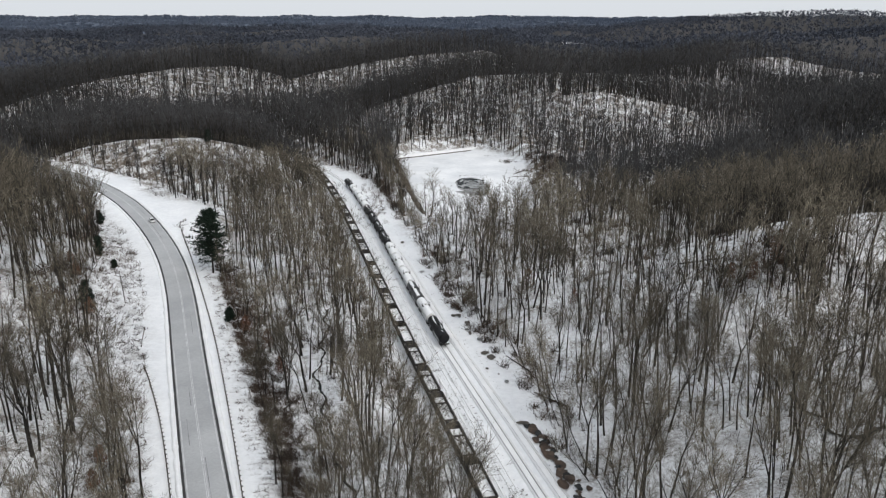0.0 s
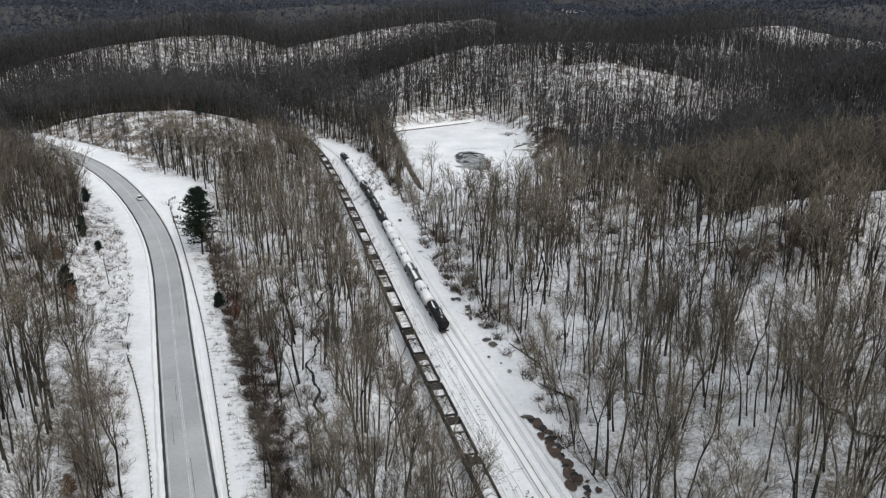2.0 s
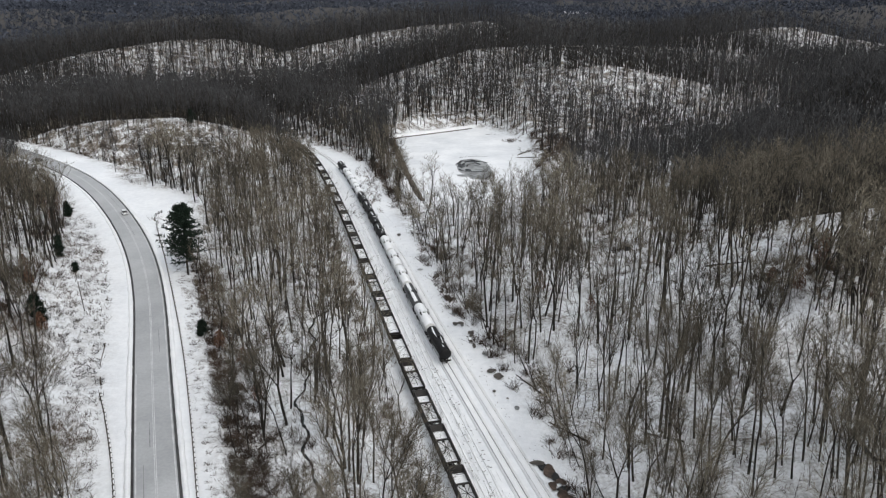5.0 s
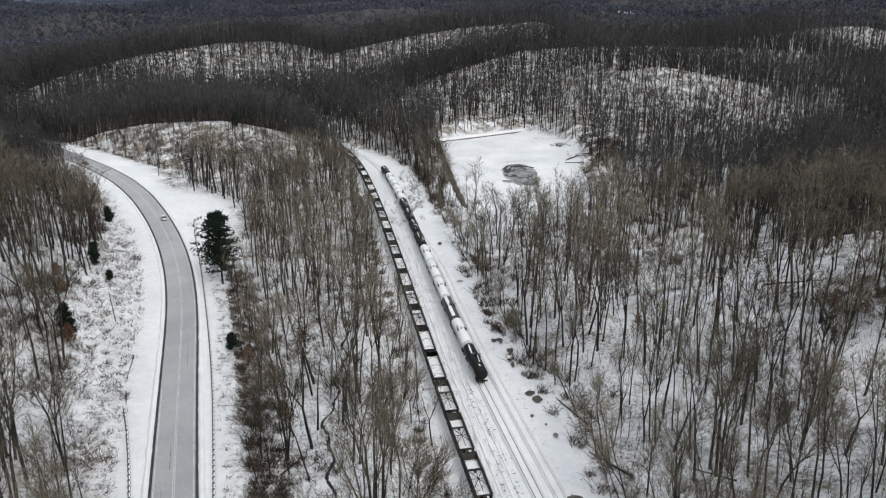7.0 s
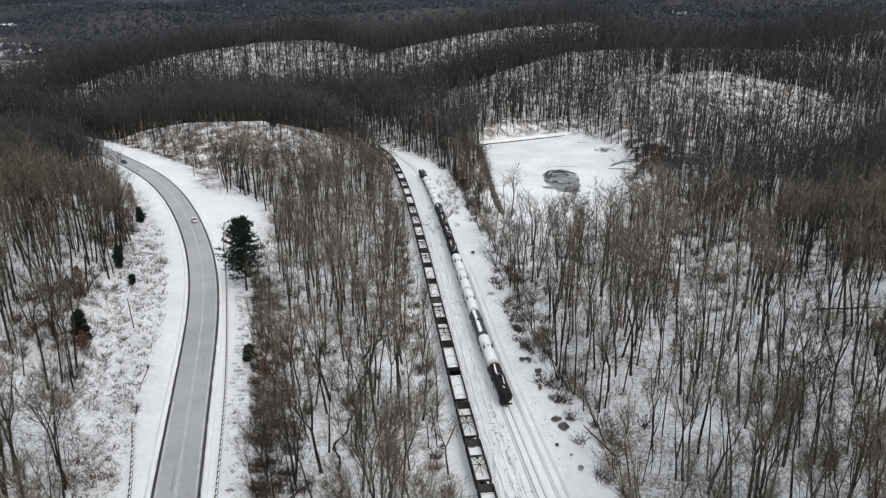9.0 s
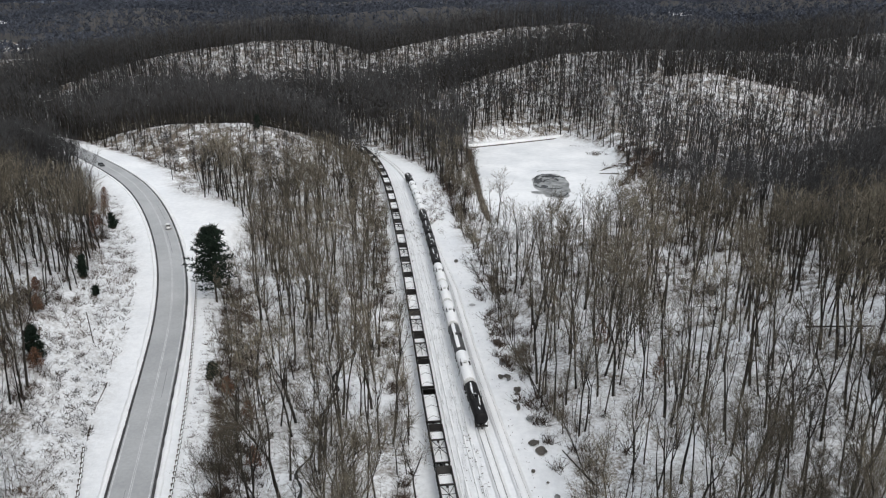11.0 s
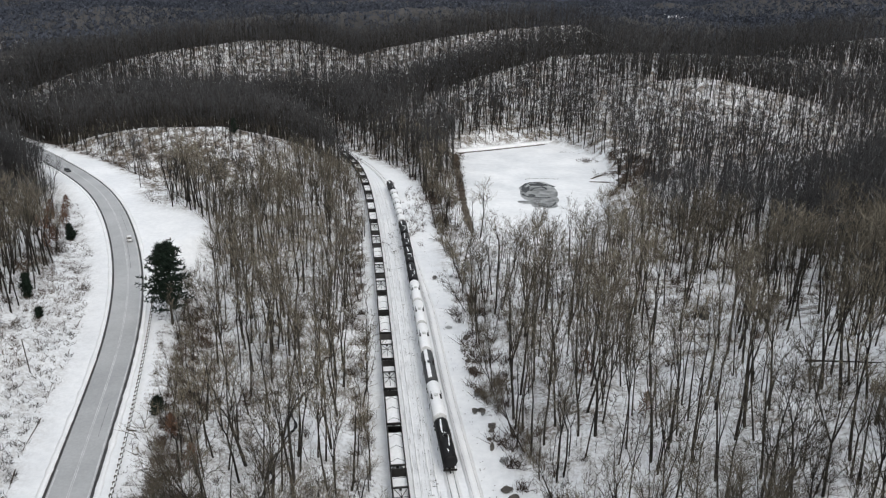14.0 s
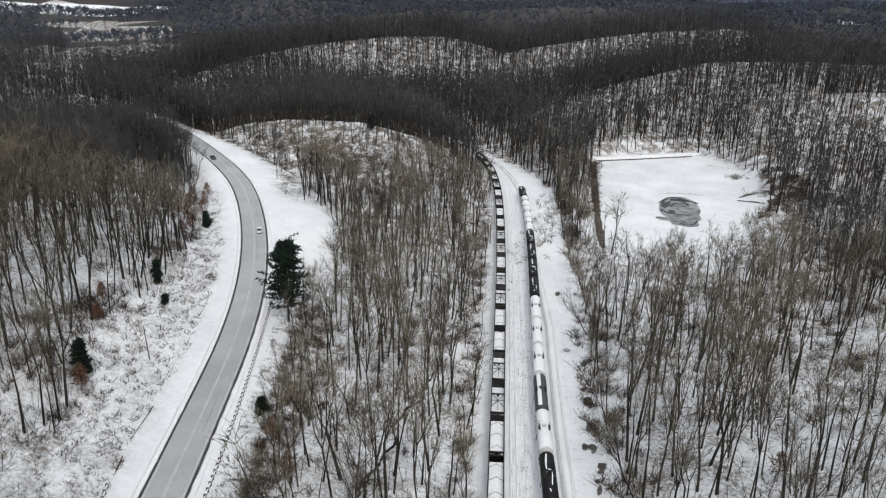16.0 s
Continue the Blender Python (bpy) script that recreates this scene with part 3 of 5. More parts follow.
def truck(root, y):
    bm = bmesh.new()
    for x in (-1.05, 1.05):
        box(bm, x, y, 0.62, 0.16, 2.5, 0.28, bevel=0.05)
        box(bm, x, y, 0.42, 0.14, 0.9, 0.3)
    box(bm, 0, y, 0.72, 2.1, 0.4, 0.22)
    frame_ob = part("truck", bm, M_IRON, root, "cast iron wheel truck")
    wheel_bm = bmesh.new()
    rod(wheel_bm, (-0.07, 0, 0), (0.07, 0, 0), 0.46, 0.46, 14)
    w = part("wheel", wheel_bm, M_STEEL, frame_ob)
    w.location = (-0.75, y - 0.88, 0.63)
    for x, yy in ((0.75, -0.88), (-0.75, 0.88), (0.75, 0.88)):
        o = new("wheel", w.data)
        o.parent, o.location = frame_ob, (x, y + yy, 0.63)


def lathe_y(bm, profile, z, segs=24, lo=0.0, hi=math.tau):
    """A skin turned round the local y axis: profile of (y, r)."""
    full = hi - lo >= math.tau - 1e-6
    count = segs if full else segs + 1
    rings = []
    for y, r in profile:
        rings.append([bm.verts.new((r * math.sin(lo + (hi - lo) * i / segs), y, z + r * math.cos(lo + (hi - lo) * i / segs))) for i in range(count)])
    for a, b in zip(rings, rings[1:]):
        for i in range(segs):
            j = (i + 1) % count
            bm.faces.new((a[i], a[j], b[j], b[i]))


def tank_car(paint, label, m, snow, patch):
    root = thing("tank_car", m, label, "tank car", "freight train of tank cars")
    R, half, z = 1.56, 7.35, 2.95
    dome = [(half + 0.72 * math.sin(a), R * math.cos(a)) for a in np.linspace(0, math.pi / 2 - 0.08, 7)]
    prof = [(-y, r) for y, r in reversed(dome)] + [(-half * 0.33, R), (half * 0.33, R)] + dome
    bm = bmesh.new()
    lathe_y(bm, prof, z, 28)
    for y in (-(half + 0.72), half + 0.72):
        bmesh.ops.create_circle(bm, cap_ends=True, segments=14, radius=R * 0.085, matrix=Matrix.Translation((0, y, z)) @ Matrix.Rotation(math.pi / 2, 4, "X"))
    tank = part("tank", bm, paint, root, smooth_faces=True)
    for y in (-half, -half * 0.33, half * 0.33, half):
        bm = bmesh.new()
        lathe_y(bm, [(y - 0.05, R + 0.005), (y - 0.05, R + 0.025), (y + 0.05, R + 0.025), (y + 0.05, R + 0.005)], z, 28)
        part("weld_band", bm, paint, tank)
    bm = bmesh.new()
    rod(bm, (0, 0, z + R - 0.05), (0, 0, z + R + 0.42), 0.48, 0.46, 16)
    rod(bm, (0, 0, z + R + 0.42), (0, 0, z + R + 0.5), 0.52, 0.2, 16)
    part("manway", bm, paint, root, "bolted manway on top")
    bm = bmesh.new()
    for x in (-0.95, 0.95):
        box(bm, x, 0, z + R - 0.22, 0.55, 2.3, 0.06)
        for y in (-1.1, 0, 1.1):
            rod(bm, (x * 1.25, y, z + R - 0.2), (x * 1.25, y, z + R + 0.75), 0.03, None, 6)
        rod(bm, (x * 1.25, -1.1, z + R + 0.75), (x * 1.25, 1.1, z + R + 0.75), 0.03, None, 6)
    part("walkway", bm, M_IRON, root, "railed steel walkway beside the manway")
    for x in (-1, 1):
        bm = bmesh.new()
        for y in (-0.22, 0.22):
            rod(bm, (x * 1.66, y, 0.9), (x * 1.3, y, z + R - 0.2), 0.03, None, 6)
        for q in range(7):
            f = q / 6
            rod(bm, (x * (1.66 - 0.36 * f), -0.22, 1.0 + 3.1 * f), (x * (1.66 - 0.36 * f), 0.22, 1.0 + 3.1 * f), 0.025, None, 5)
        part("ladder", bm, M_IRON, root)
    bm = bmesh.new()
    box(bm, 0, 0, 1.12, 0.5, 15.9, 0.34)
    for y in (-7.75, 7.75):
        box(bm, 0, y, 1.15, 2.9, 0.35, 0.3)
        for x in (-1.35, 1.35):
            rod(bm, (x, y, 1.15), (x, y, 2.1), 0.03, None, 6)
        rod(bm, (-1.35, y, 2.1), (1.35, y, 2.1), 0.03, None, 6)
    for y in (-5.6, 5.6):
        box(bm, 0, y, 1.45, 2.2, 0.6, 0.5)
    part("underframe", bm, M_IRON, root, "black steel sill and end platforms")
    for y in (-8.25, 8.25):
        bm = bmesh.new()
        box(bm, 0, y, 0.95, 0.3, 0.7, 0.3, bevel=0.05)
        part("coupler", bm, M_IRON, root)
    truck(root, -5.7)
    truck(root, 5.7)
    if snow:
        bm = bmesh.new()
        left, right = (-1.12, 1.12) if snow > 0.8 else (-0.62, 0.0)
        lathe_y(bm, [(-half - 0.3, R * 0.93)] + [(y, R + 0.06) for y in np.linspace(-half, half, 12)] + [(half + 0.3, R * 0.93)], z, 12, left, right)
        part("snow_cover", bm, M_SNOW, root, "snow lying over the top", smooth_faces=True)
    r = np.random.default_rng(patch)
    streaks = [(0.6, 6.2, -0.30, 0.13), (-4.6, 4.4, 0.34, 0.08), (-0.9, 1.9, 0.0, 0.36), (-6.6, 1.4, -0.2, 0.08)] if patch else []
    for k, (y0, ln, a0, wide) in enumerate(streaks):
        y0, ln, a0 = y0 + r.uniform(-0.5, 0.5), ln * r.uniform(0.75, 1.1), a0 + r.uniform(-0.08, 0.08)
        bm = bmesh.new()
        n = 13
        rows = []
        for q in range(n):
            t = q / (n - 1)
            w = wide * r.uniform(0.55, 1.15) * (math.sin(math.pi * t) ** 0.4 + 0.1)
            mid = a0 + 0.1 * math.sin(3 * t + k + patch)
            rows.append([bm.verts.new(((R + 0.05 + 0.004 * k) * math.sin(a), min(y0 + ln * t, 7.2), z + (R + 0.05 + 0.004 * k) * math.cos(a))) for a in (mid - w, mid, mid + w)])
        for a, b in zip(rows, rows[1:]):
            for i in (0, 1):
                bm.faces.new((a[i], a[i + 1], b[i + 1], b[i]))
        part("snow_streak", bm, M_SNOW, root, "streak of snow left on the tank")
    return root


TANKS = [("k", 4), ("w", 0), ("g", 0), ("w", 0), ("w", 0), ("w", 0), ("k", 3), ("k", 7), ("k", 12), ("k", 15), ("w", 0), ("w", 0), ("w", 0), ("k", 21)]
made_tanks = {}
s0 = s_at(L_TANK, 214.0)
for (c, patch), m in zip(TANKS, along(L_TANK, [s0 + 8.6 + 17.15 * i for i in range(len(TANKS))])):
    if c == "w" and "w" in made_tanks:
        copy_thing(made_tanks["w"], m)
        continue
    paint, label, snow = {"k": (M_BLACK, "black tank car with streaks of snow along its top", 0),
                          "g": (M_GREY, "dark grey tank car with snow along its crown", 0.4),
                          "w": (M_WHITE, "white tank car topped with settled snow", 1.0)}[c]
    made_tanks.setdefault(c, tank_car(paint, label, m, snow, patch))


def hopper_car(m, kind_b):
    label = "sooty open hopper car with cross braces over snow" if kind_b else "sooty open hopper car filled level with snow"
    root = thing("hopper_car", m, label, "hopper car", "freight train of hopper cars")
    L, W, top, sill = 14.3, 3.1, 3.45, 1.1
    for x in (-1, 1):
        bm = bmesh.new()
        box(bm, x * (W / 2 - 0.05), 0, (top + sill) / 2, 0.08, L, top - sill)
        part("side_wall", bm, M_HOPPER, root)
        rib_bm = bmesh.new()
        box(rib_bm, x * (W / 2 + 0.05), 0, (top + sill) / 2 - 0.02, 0.14, 0.14, top - sill - 0.1)
        rib = part("rib", rib_bm, M_HOPPER, root)
        rib.location = (0, -L / 2 + 0.5, 0)
        for y in np.linspace(-L / 2 + 0.5, L / 2 - 0.5, 11)[1:]:
            o = new("rib", rib.data)
            o.parent, o.location = root, (0, float(y), 0)
        bm = bmesh.new()
        box(bm, x * (W / 2), 0, top, 0.2, L + 0.1, 0.14)
        part("top_rail", bm, M_HOPPER, root)
    for y in (-1, 1):
        bm = bmesh.new()
        a = [bm.verts.new((x, y * (L / 2 - 0.02), top)) for x in (-W / 2, W / 2)]
        b = [bm.verts.new((x, y * (L / 2 - 1.5), 1.9)) for x in (W / 2, -W / 2)]
        bm.faces.new(a + b)
        bmesh.ops.solidify(bm, geom=bm.faces[:], thickness=0.06)
        part("end_slope", bm, M_HOPPER, root, "sloping end sheet")
        bm = bmesh.new()
        box(bm, 0, y * (L / 2 + 0.1), top - 0.1, W, 0.22, 0.3)
        part("end_beam", bm, M_HOPPER, root)
        bm = bmesh.new()
        box(bm, 0, y * (L / 2 + 0.35), 1.05, 2.9, 0.6, 0.12)
        rod(bm, (-1.3, y * (L / 2 + 0.55), 1.1), (-1.3, y * (L / 2 + 0.55), 3.2), 0.04, None, 6)
        rod(bm, (1.3, y * (L / 2 + 0.55), 1.1), (1.3, y * (L / 2 + 0.55), 3.2), 0.04, None, 6)
        part("end_platform", bm, M_IRON, root)
        bm = bmesh.new()
        box(bm, 0, y * (L / 2 + 0.75), 0.95, 0.3, 0.6, 0.3, bevel=0.05)
        part("coupler", bm, M_IRON, root)
    r = np.random.default_rng(4 if kind_b else 9)
    bm = bmesh.new()
    bmesh.ops.create_grid(bm, x_segments=6, y_segments=24, size=0.5, matrix=Matrix.Diagonal((W - 0.2, L - 2.2, 1, 1)))
    for v in bm.verts:
        v.co.z = (2.55 if not kind_b else 2.3) + 0.05 * math.sin(v.co.y * 1.3) + r.uniform(-0.05, 0.05)
    part("snow_load", bm, M_SNOW, root, "snow lying in the car")
    if kind_b:
        bm = bmesh.new()
        box(bm, 0, 1.2, top - 0.1, W - 0.1, 0.45, 0.22)
        box(bm, 0, 1.2, top - 0.35, 0.5, 0.9, 0.4)
        for a, b in (((-1.4, 1.0), (1.4, -4.6)), ((1.4, 1.0), (-1.4, -4.6)), ((-1.4, -1.8), (1.4, -1.8)), ((0, 1.0), (0, -6.0))):
            rod(bm, (*a, top - 0.12), (*b, top - 0.12), 0.07, None, 6)
        part("cross_brace", bm, M_HOPPER, root, "dark steel bracing across the top")
        bm = bmesh.new()
        rod(bm, (-1.4, 4.4, top - 0.12), (1.4, 4.4, top - 0.12), 0.05, None, 6)
        part("tie_bar", bm, M_HOPPER, root)
    else:
        for y in (-4.6, 0.2, 4.6):
            bm = bmesh.new()
            rod(bm, (-1.4, y - 1.4, top - 0.12), (0.03, y, top - 0.2), 0.045, None, 6)
            rod(bm, (1.4, y - 1.4, top - 0.12), (-0.03, y, top - 0.2), 0.045, None, 6)
            part("cross_brace", bm, M_HOPPER, root, "dark steel bracing across the top")
    bm = bmesh.new()
    box(bm, 0, 0, 1.0, 0.6, L + 0.8, 0.3)
    for y in (-2.6, 0.9):
        vs = bmesh.ops.create_cone(bm, cap_ends=True, segments=4, radius1=0.7, radius2=1.7, depth=0.7,
                                   matrix=Matrix.Translation((0, y + 0.85, 0.9)) @ Matrix.Rotation(math.pi / 4, 4, "Z"))
    part("underframe", bm, M_IRON, root, "sill and discharge chutes")
    truck(root, -5.4)
    truck(root, 5.4)
    return root


pattern = [1, 1, 1, 0, 1, 1, 1, 1, 0, 0, 1, 1, 0, 0, 1, 1, 0, 1, 1, 0, 0, 1, 0, 1, 1, 0, 1, 0]
s0 = s_at(L_HOP, 211.6) - 15.95 * 8
made_hop = {}
for k, m in zip(pattern, along(L_HOP, [s0 + 7.97 + 15.95 * i for i in range(len(pattern))])):
    if k in made_hop:
        copy_thing(made_hop[k], m)
    else:
        made_hop[k] = hopper_car(m, k)

# ---- pond ----
a = np.linspace(0, math.tau, 120, endpoint=False)
pr = pond_radius(a) * (1 + 0.02 * np.sin(9 * a) + 0.015 * np.sin(23 * a + 1))
rim = np.c_[POND_C[0] + pr * np.cos(a), POND_C[1] + pr * np.sin(a), np.full(120, POND_Z)]
i = np.arange(120)
pond = tagged(new("pond", mesh_of("pond", np.r_[rim, [[*POND_C, POND_Z]]], np.c_[i, (i + 1) % 120, np.full(120, 120)], [M_ICE])),
              "frozen pond under clean white snow", "pond", "", "structure")
thin_ice = blob("thin_ice", 24.5, 459, 9.6, 21, POND_Z + 0.03, M_SLUSH, 15, "grey slushy patch of thin ice on the pond", "thin ice", wobble=0.16)
for k, (x, y, rx, ry) in enumerate([(26.0, 436, 6.2, 7.0), (30.5, 446, 3.4, 9.0), (18.5, 439, 5.0, 2.6), (17.5, 464, 3.0, 6.0)]):
    blob("slush", x, y, rx, ry, POND_Z + 0.036 + 0.006 * k, M_SLUSH, 150 + k, "broken grey slush at the edge of thin ice", "slush", wobble=0.3)


def wet_arc(cx, cy, rx, ry, a0, a1, w, seed):
    """A dark curved crack of open water."""
    t = np.linspace(a0, a1, 16)
    wob = 1 + 0.10 * np.sin(3.1 * t + seed) + 0.05 * np.sin(9 * t + 2 * seed)
    line = resampled(np.c_[cx + rx * wob * np.cos(t), cy + ry * wob * np.sin(t)], 0.5, 1)
    ribbon("meltwater", line, w, 0.075 + 0.004 * seed, M_WATER, lambda x, y: np.full(np.shape(x), POND_Z), "dark curved crack of meltwater in thin ice", "meltwater", jag=0.75, seed=seed)


wet_arc(24.5, 461, 8.6, 18, 0.5, 3.3, 0.75, 1)
wet_arc(24.0, 461, 6.2, 12, 0.6, 2.9, 0.5, 2)
wet_arc(24.0, 456, 7.4, 9, 3.3, 5.6, 0.6, 3)
wet_arc(25.0, 462, 4.0, 7, 0.4, 3.4, 0.4, 4)
wet_arc(27.0, 440, 5.4, 8, 4.2, 6.4, 0.4, 5)
wet_arc(31.0, 480, 14.0, 9, 1.2, 2.7, 0.2, 6)
for k, (x, y, rx, ry) in enumerate([(18.0, 463, 2.0, 5.0), (24.5, 474, 4.2, 3.0), (21.0, 452, 1.6, 3.0)]):
    blob("meltwater", x, y, rx, ry, POND_Z + 0.064 + 0.006 * k, M_WATER, 170 + k, "dark pool of meltwater in thin ice", "meltwater", wobble=0.4)
# the marshy inlet: a snowy spit between two brown streaks of reeds
for k, (x, y, rx, ry, turn) in enumerate([(57, 496, 6.5, 1.1, 0.95), (68, 504, 6.0, 1.3, 0.0), (58, 483.5, 7.0, 1.2, -0.05), (71, 482, 5.5, 1.5, 0.1), (77, 495, 2.0, 4.5, 0.2)]):
    blob("reed_bed", x, y, rx, ry, max(one_height(x, y), POND_Z) + 0.12 + 0.006 * k, M_REED, 190 + k, "brown reeds round the snowy pond inlet", "reeds", turn=turn, wobble=0.7)
for k, (x, y, rx, ry) in enumerate([(72, 516, 8, 3.0), (60, 462, 4, 7), (68, 472, 5, 5), (60, 540, 4.5, 5), (50, 556, 4, 4)]):
    blob("reed_bed", x, y, rx, ry, one_height(x, y) + 0.12, M_REED, 180 + k, "brown reeds on the marshy pond shore", "reeds", wobble=0.6)

# dam along the far side and the reedy bank beside it
def dam_top(x, y):
    return np.full(np.shape(x), POND_Z + 2.0)


dam_line = resampled(np.array([(-30, 547), (-20, 551), (8, 569), (36, 588), (46, 596)], float), 2.0, 1)
ribbon("dam_slope", dam_line + normals_of(dam_line) * 1.9, 0.3, -1.5, M_REED, dam_top, "brown reedy slope of the pond dam", "dam", thick=1.2, jag=0.8, seed=3)
ribbon("dam", dam_line, 1.3, 0.0, M_SNOW, dam_top, "snow-covered earth dam behind the pond", "dam", thick=2.4)
bank_line = resampled(np.array([(-24.5, 545), (-21, 515), (-18, 487), (-14.5, 458), (-11, 430), (-8, 408), (-5.8, 393), (-4.6, 386)], float), 2.0, 1)
ribbon("pond_bank", bank_line, np.interp(bank_line[:, 1], [375, 384, 392, 545], [0.25, 0.4, 1.3, 1.7]), 0.3, M_REED, lambda x, y: np.full(np.shape(x), POND_Z), "brown reedy bank along the pond", "bank", thick=0.6, jag=0.4, seed=6)

# ---- melt holes and bog beside the siding ----
for k, (x, y, rx, ry) in enumerate([(4, 241, 1.3, 2.4), (6, 240, 0.8, 1.6), (2.5, 261.6, 1.4, 2.2), (8.2, 232.4, 0.7, 1.2), (8.6, 226, 0.9, 2.0), (11.3, 221, 1.2, 2.8),
                                    (12, 211, 1.3, 1.9), (13.6, 208, 1.4, 1.9), (11.8, 200.3, 0.7, 1.2), (16.4, 192, 0.8, 1.4), (14.7, 196.6, 0.4, 0.7), (18, 169.6, 1.4, 1.5),
                                    (-14.6, 328.4, 1.3, 2.2), (-6.2, 287.7, 1.2, 2.2), (-0.6, 281, 1.2, 2.2), (0.8, 266.7, 1.0, 2.0), (2.3, 260.7, 1.4, 2.4), (4.2, 249.3, 1.3, 2.6),
                                    (5.6, 241.3, 1.2, 2.0), (8.3, 234.5, 1.0, 2.0), (7.9, 229, 0.9, 1.5), (-9, 330, 0.9, 1.8)]):
    blob("melt_hole", x, y, rx * (0.6 + 0.12 * (k % 4)), ry * (0.5 + 0.08 * (k * 7 % 5)), 0.004 * (k % 12), M_SLUSH if k % 4 == 1 else M_MUD, 40 + k, "dark ragged melt hole in the flat snow", "melt hole", wobble=0.36)
bog_rng = np.random.default_rng(83)
for k in range(46):
    t = (k + bog_rng.random()) / 46
    y = 168.5 - 42 * t
    x = np.interp(y, [126, 136, 146, 152, 164, 169], [29.2, 26.6, 24.2, 23.2, 21.0, 18.6]) + bog_rng.normal(0, 0.3 + 0.9 * math.sin(math.pi * t) ** 0.5)
    size = bog_rng.uniform(0.35, 1.25)
    blob("bog", x, y, size, size * bog_rng.uniform(1.0, 2.0), 0.03 + 0.004 * k, M_BOG if k % 4 else M_WATER, 80 + k, "brown boggy meltwater in the snow", "bog", wobble=0.55)


def creek(points, w, seed, label):
    line = resampled(np.array(points, float), 0.7, 1)
    r = np.random.default_rng(seed)
    n = normals_of(line)
    s = np.arange(len(line))
    line = line + n * (0.8 * np.sin(s / 5.0) + 0.5 * np.sin(s / 2.3 + 1))[:, None]
    return ribbon("creek", line, w, 0.10, M_WATER, height, label, "creek", jag=0.5, seed=seed)


creek([(-36, 262), (-37, 235), (-35.5, 215), (-34.5, 196), (-34, 185), (-30, 172), (-27, 158), (-24, 148), (-22, 138), (-17, 125)], 0.3, 2, "narrow dark creek winding through snowy woods")
creek([(80.5, 163), (78.5, 155), (78.4, 150), (77.6, 145.4), (78.3, 141), (79.2, 137), (81.5, 136), (83.5, 139.5), (87, 136), (93, 133)], 0.7, 4, "dark creek bend between snowy banks")


# ---- bare trees ----
def tube(V, F, I, path, radii, sides, mat):
    """A tapered limb along a path; its last ring closes to a point."""
    path = np.asarray(path, float)
    d = path[-1] - path[0]
    d /= np.linalg.norm(d)
    u = np.cross(d, (0.31, 0.95, 0.05))
    u /= np.linalg.norm(u)
    v = np.cross(d, u)
    base = len(V)
    ang = np.arange(sides) * math.tau / sides
    for p, r in zip(path[:-1], radii[:-1]):
        V.extend(p + r * (math.cos(t) * u + math.sin(t) * v) for t in ang)
    V.append(path[-1])
    rings = len(path) - 1
    for k in range(rings - 1):
        for i in range(sides):
            a, b = base + k * sides + i, base + k * sides + (i + 1) % sides
            F.extend(((a, b, b + sides), (a, b + sides, a + sides)))
            I.extend((mat, mat))
    tip = base + rings * sides
    for i in range(sides):
        F.append((base + (rings - 1) * sides + i, base + (rings - 1) * sides + (i + 1) % sides, tip))
        I.append(mat)


def sliver(V, F, I, a, b, w, r, mat):
    side = np.cross(b - a, r.normal(size=3))
    side *= w / 2 / (np.linalg.norm(side) + 1e-9)
    k = len(V)
    V.extend((a - side, a + side, b))
    F.append((k, k + 1, k + 2))
    I.append(mat)


def bend(r, a, d, length, steps, wob, lift=0.12):
    """A limb's wandering path."""
    p, out = np.array(a, float), [np.array(a, float)]
    d = np.array(d, float)
    for _ in range(steps):
        d = d + r.normal(0, wob, 3) + (0, 0, lift)
        d /= np.linalg.norm(d)
        p = p + d * length / steps
        out.append(p.copy())
    return out, d


def away(r, d, spread):
    """A direction leaning off d by about that many radians."""
    s = np.cross(d, r.normal(size=3))
    s /= np.linalg.norm(s) + 1e-9
    return math.cos(spread) * np.asarray(d) + math.sin(spread) * s


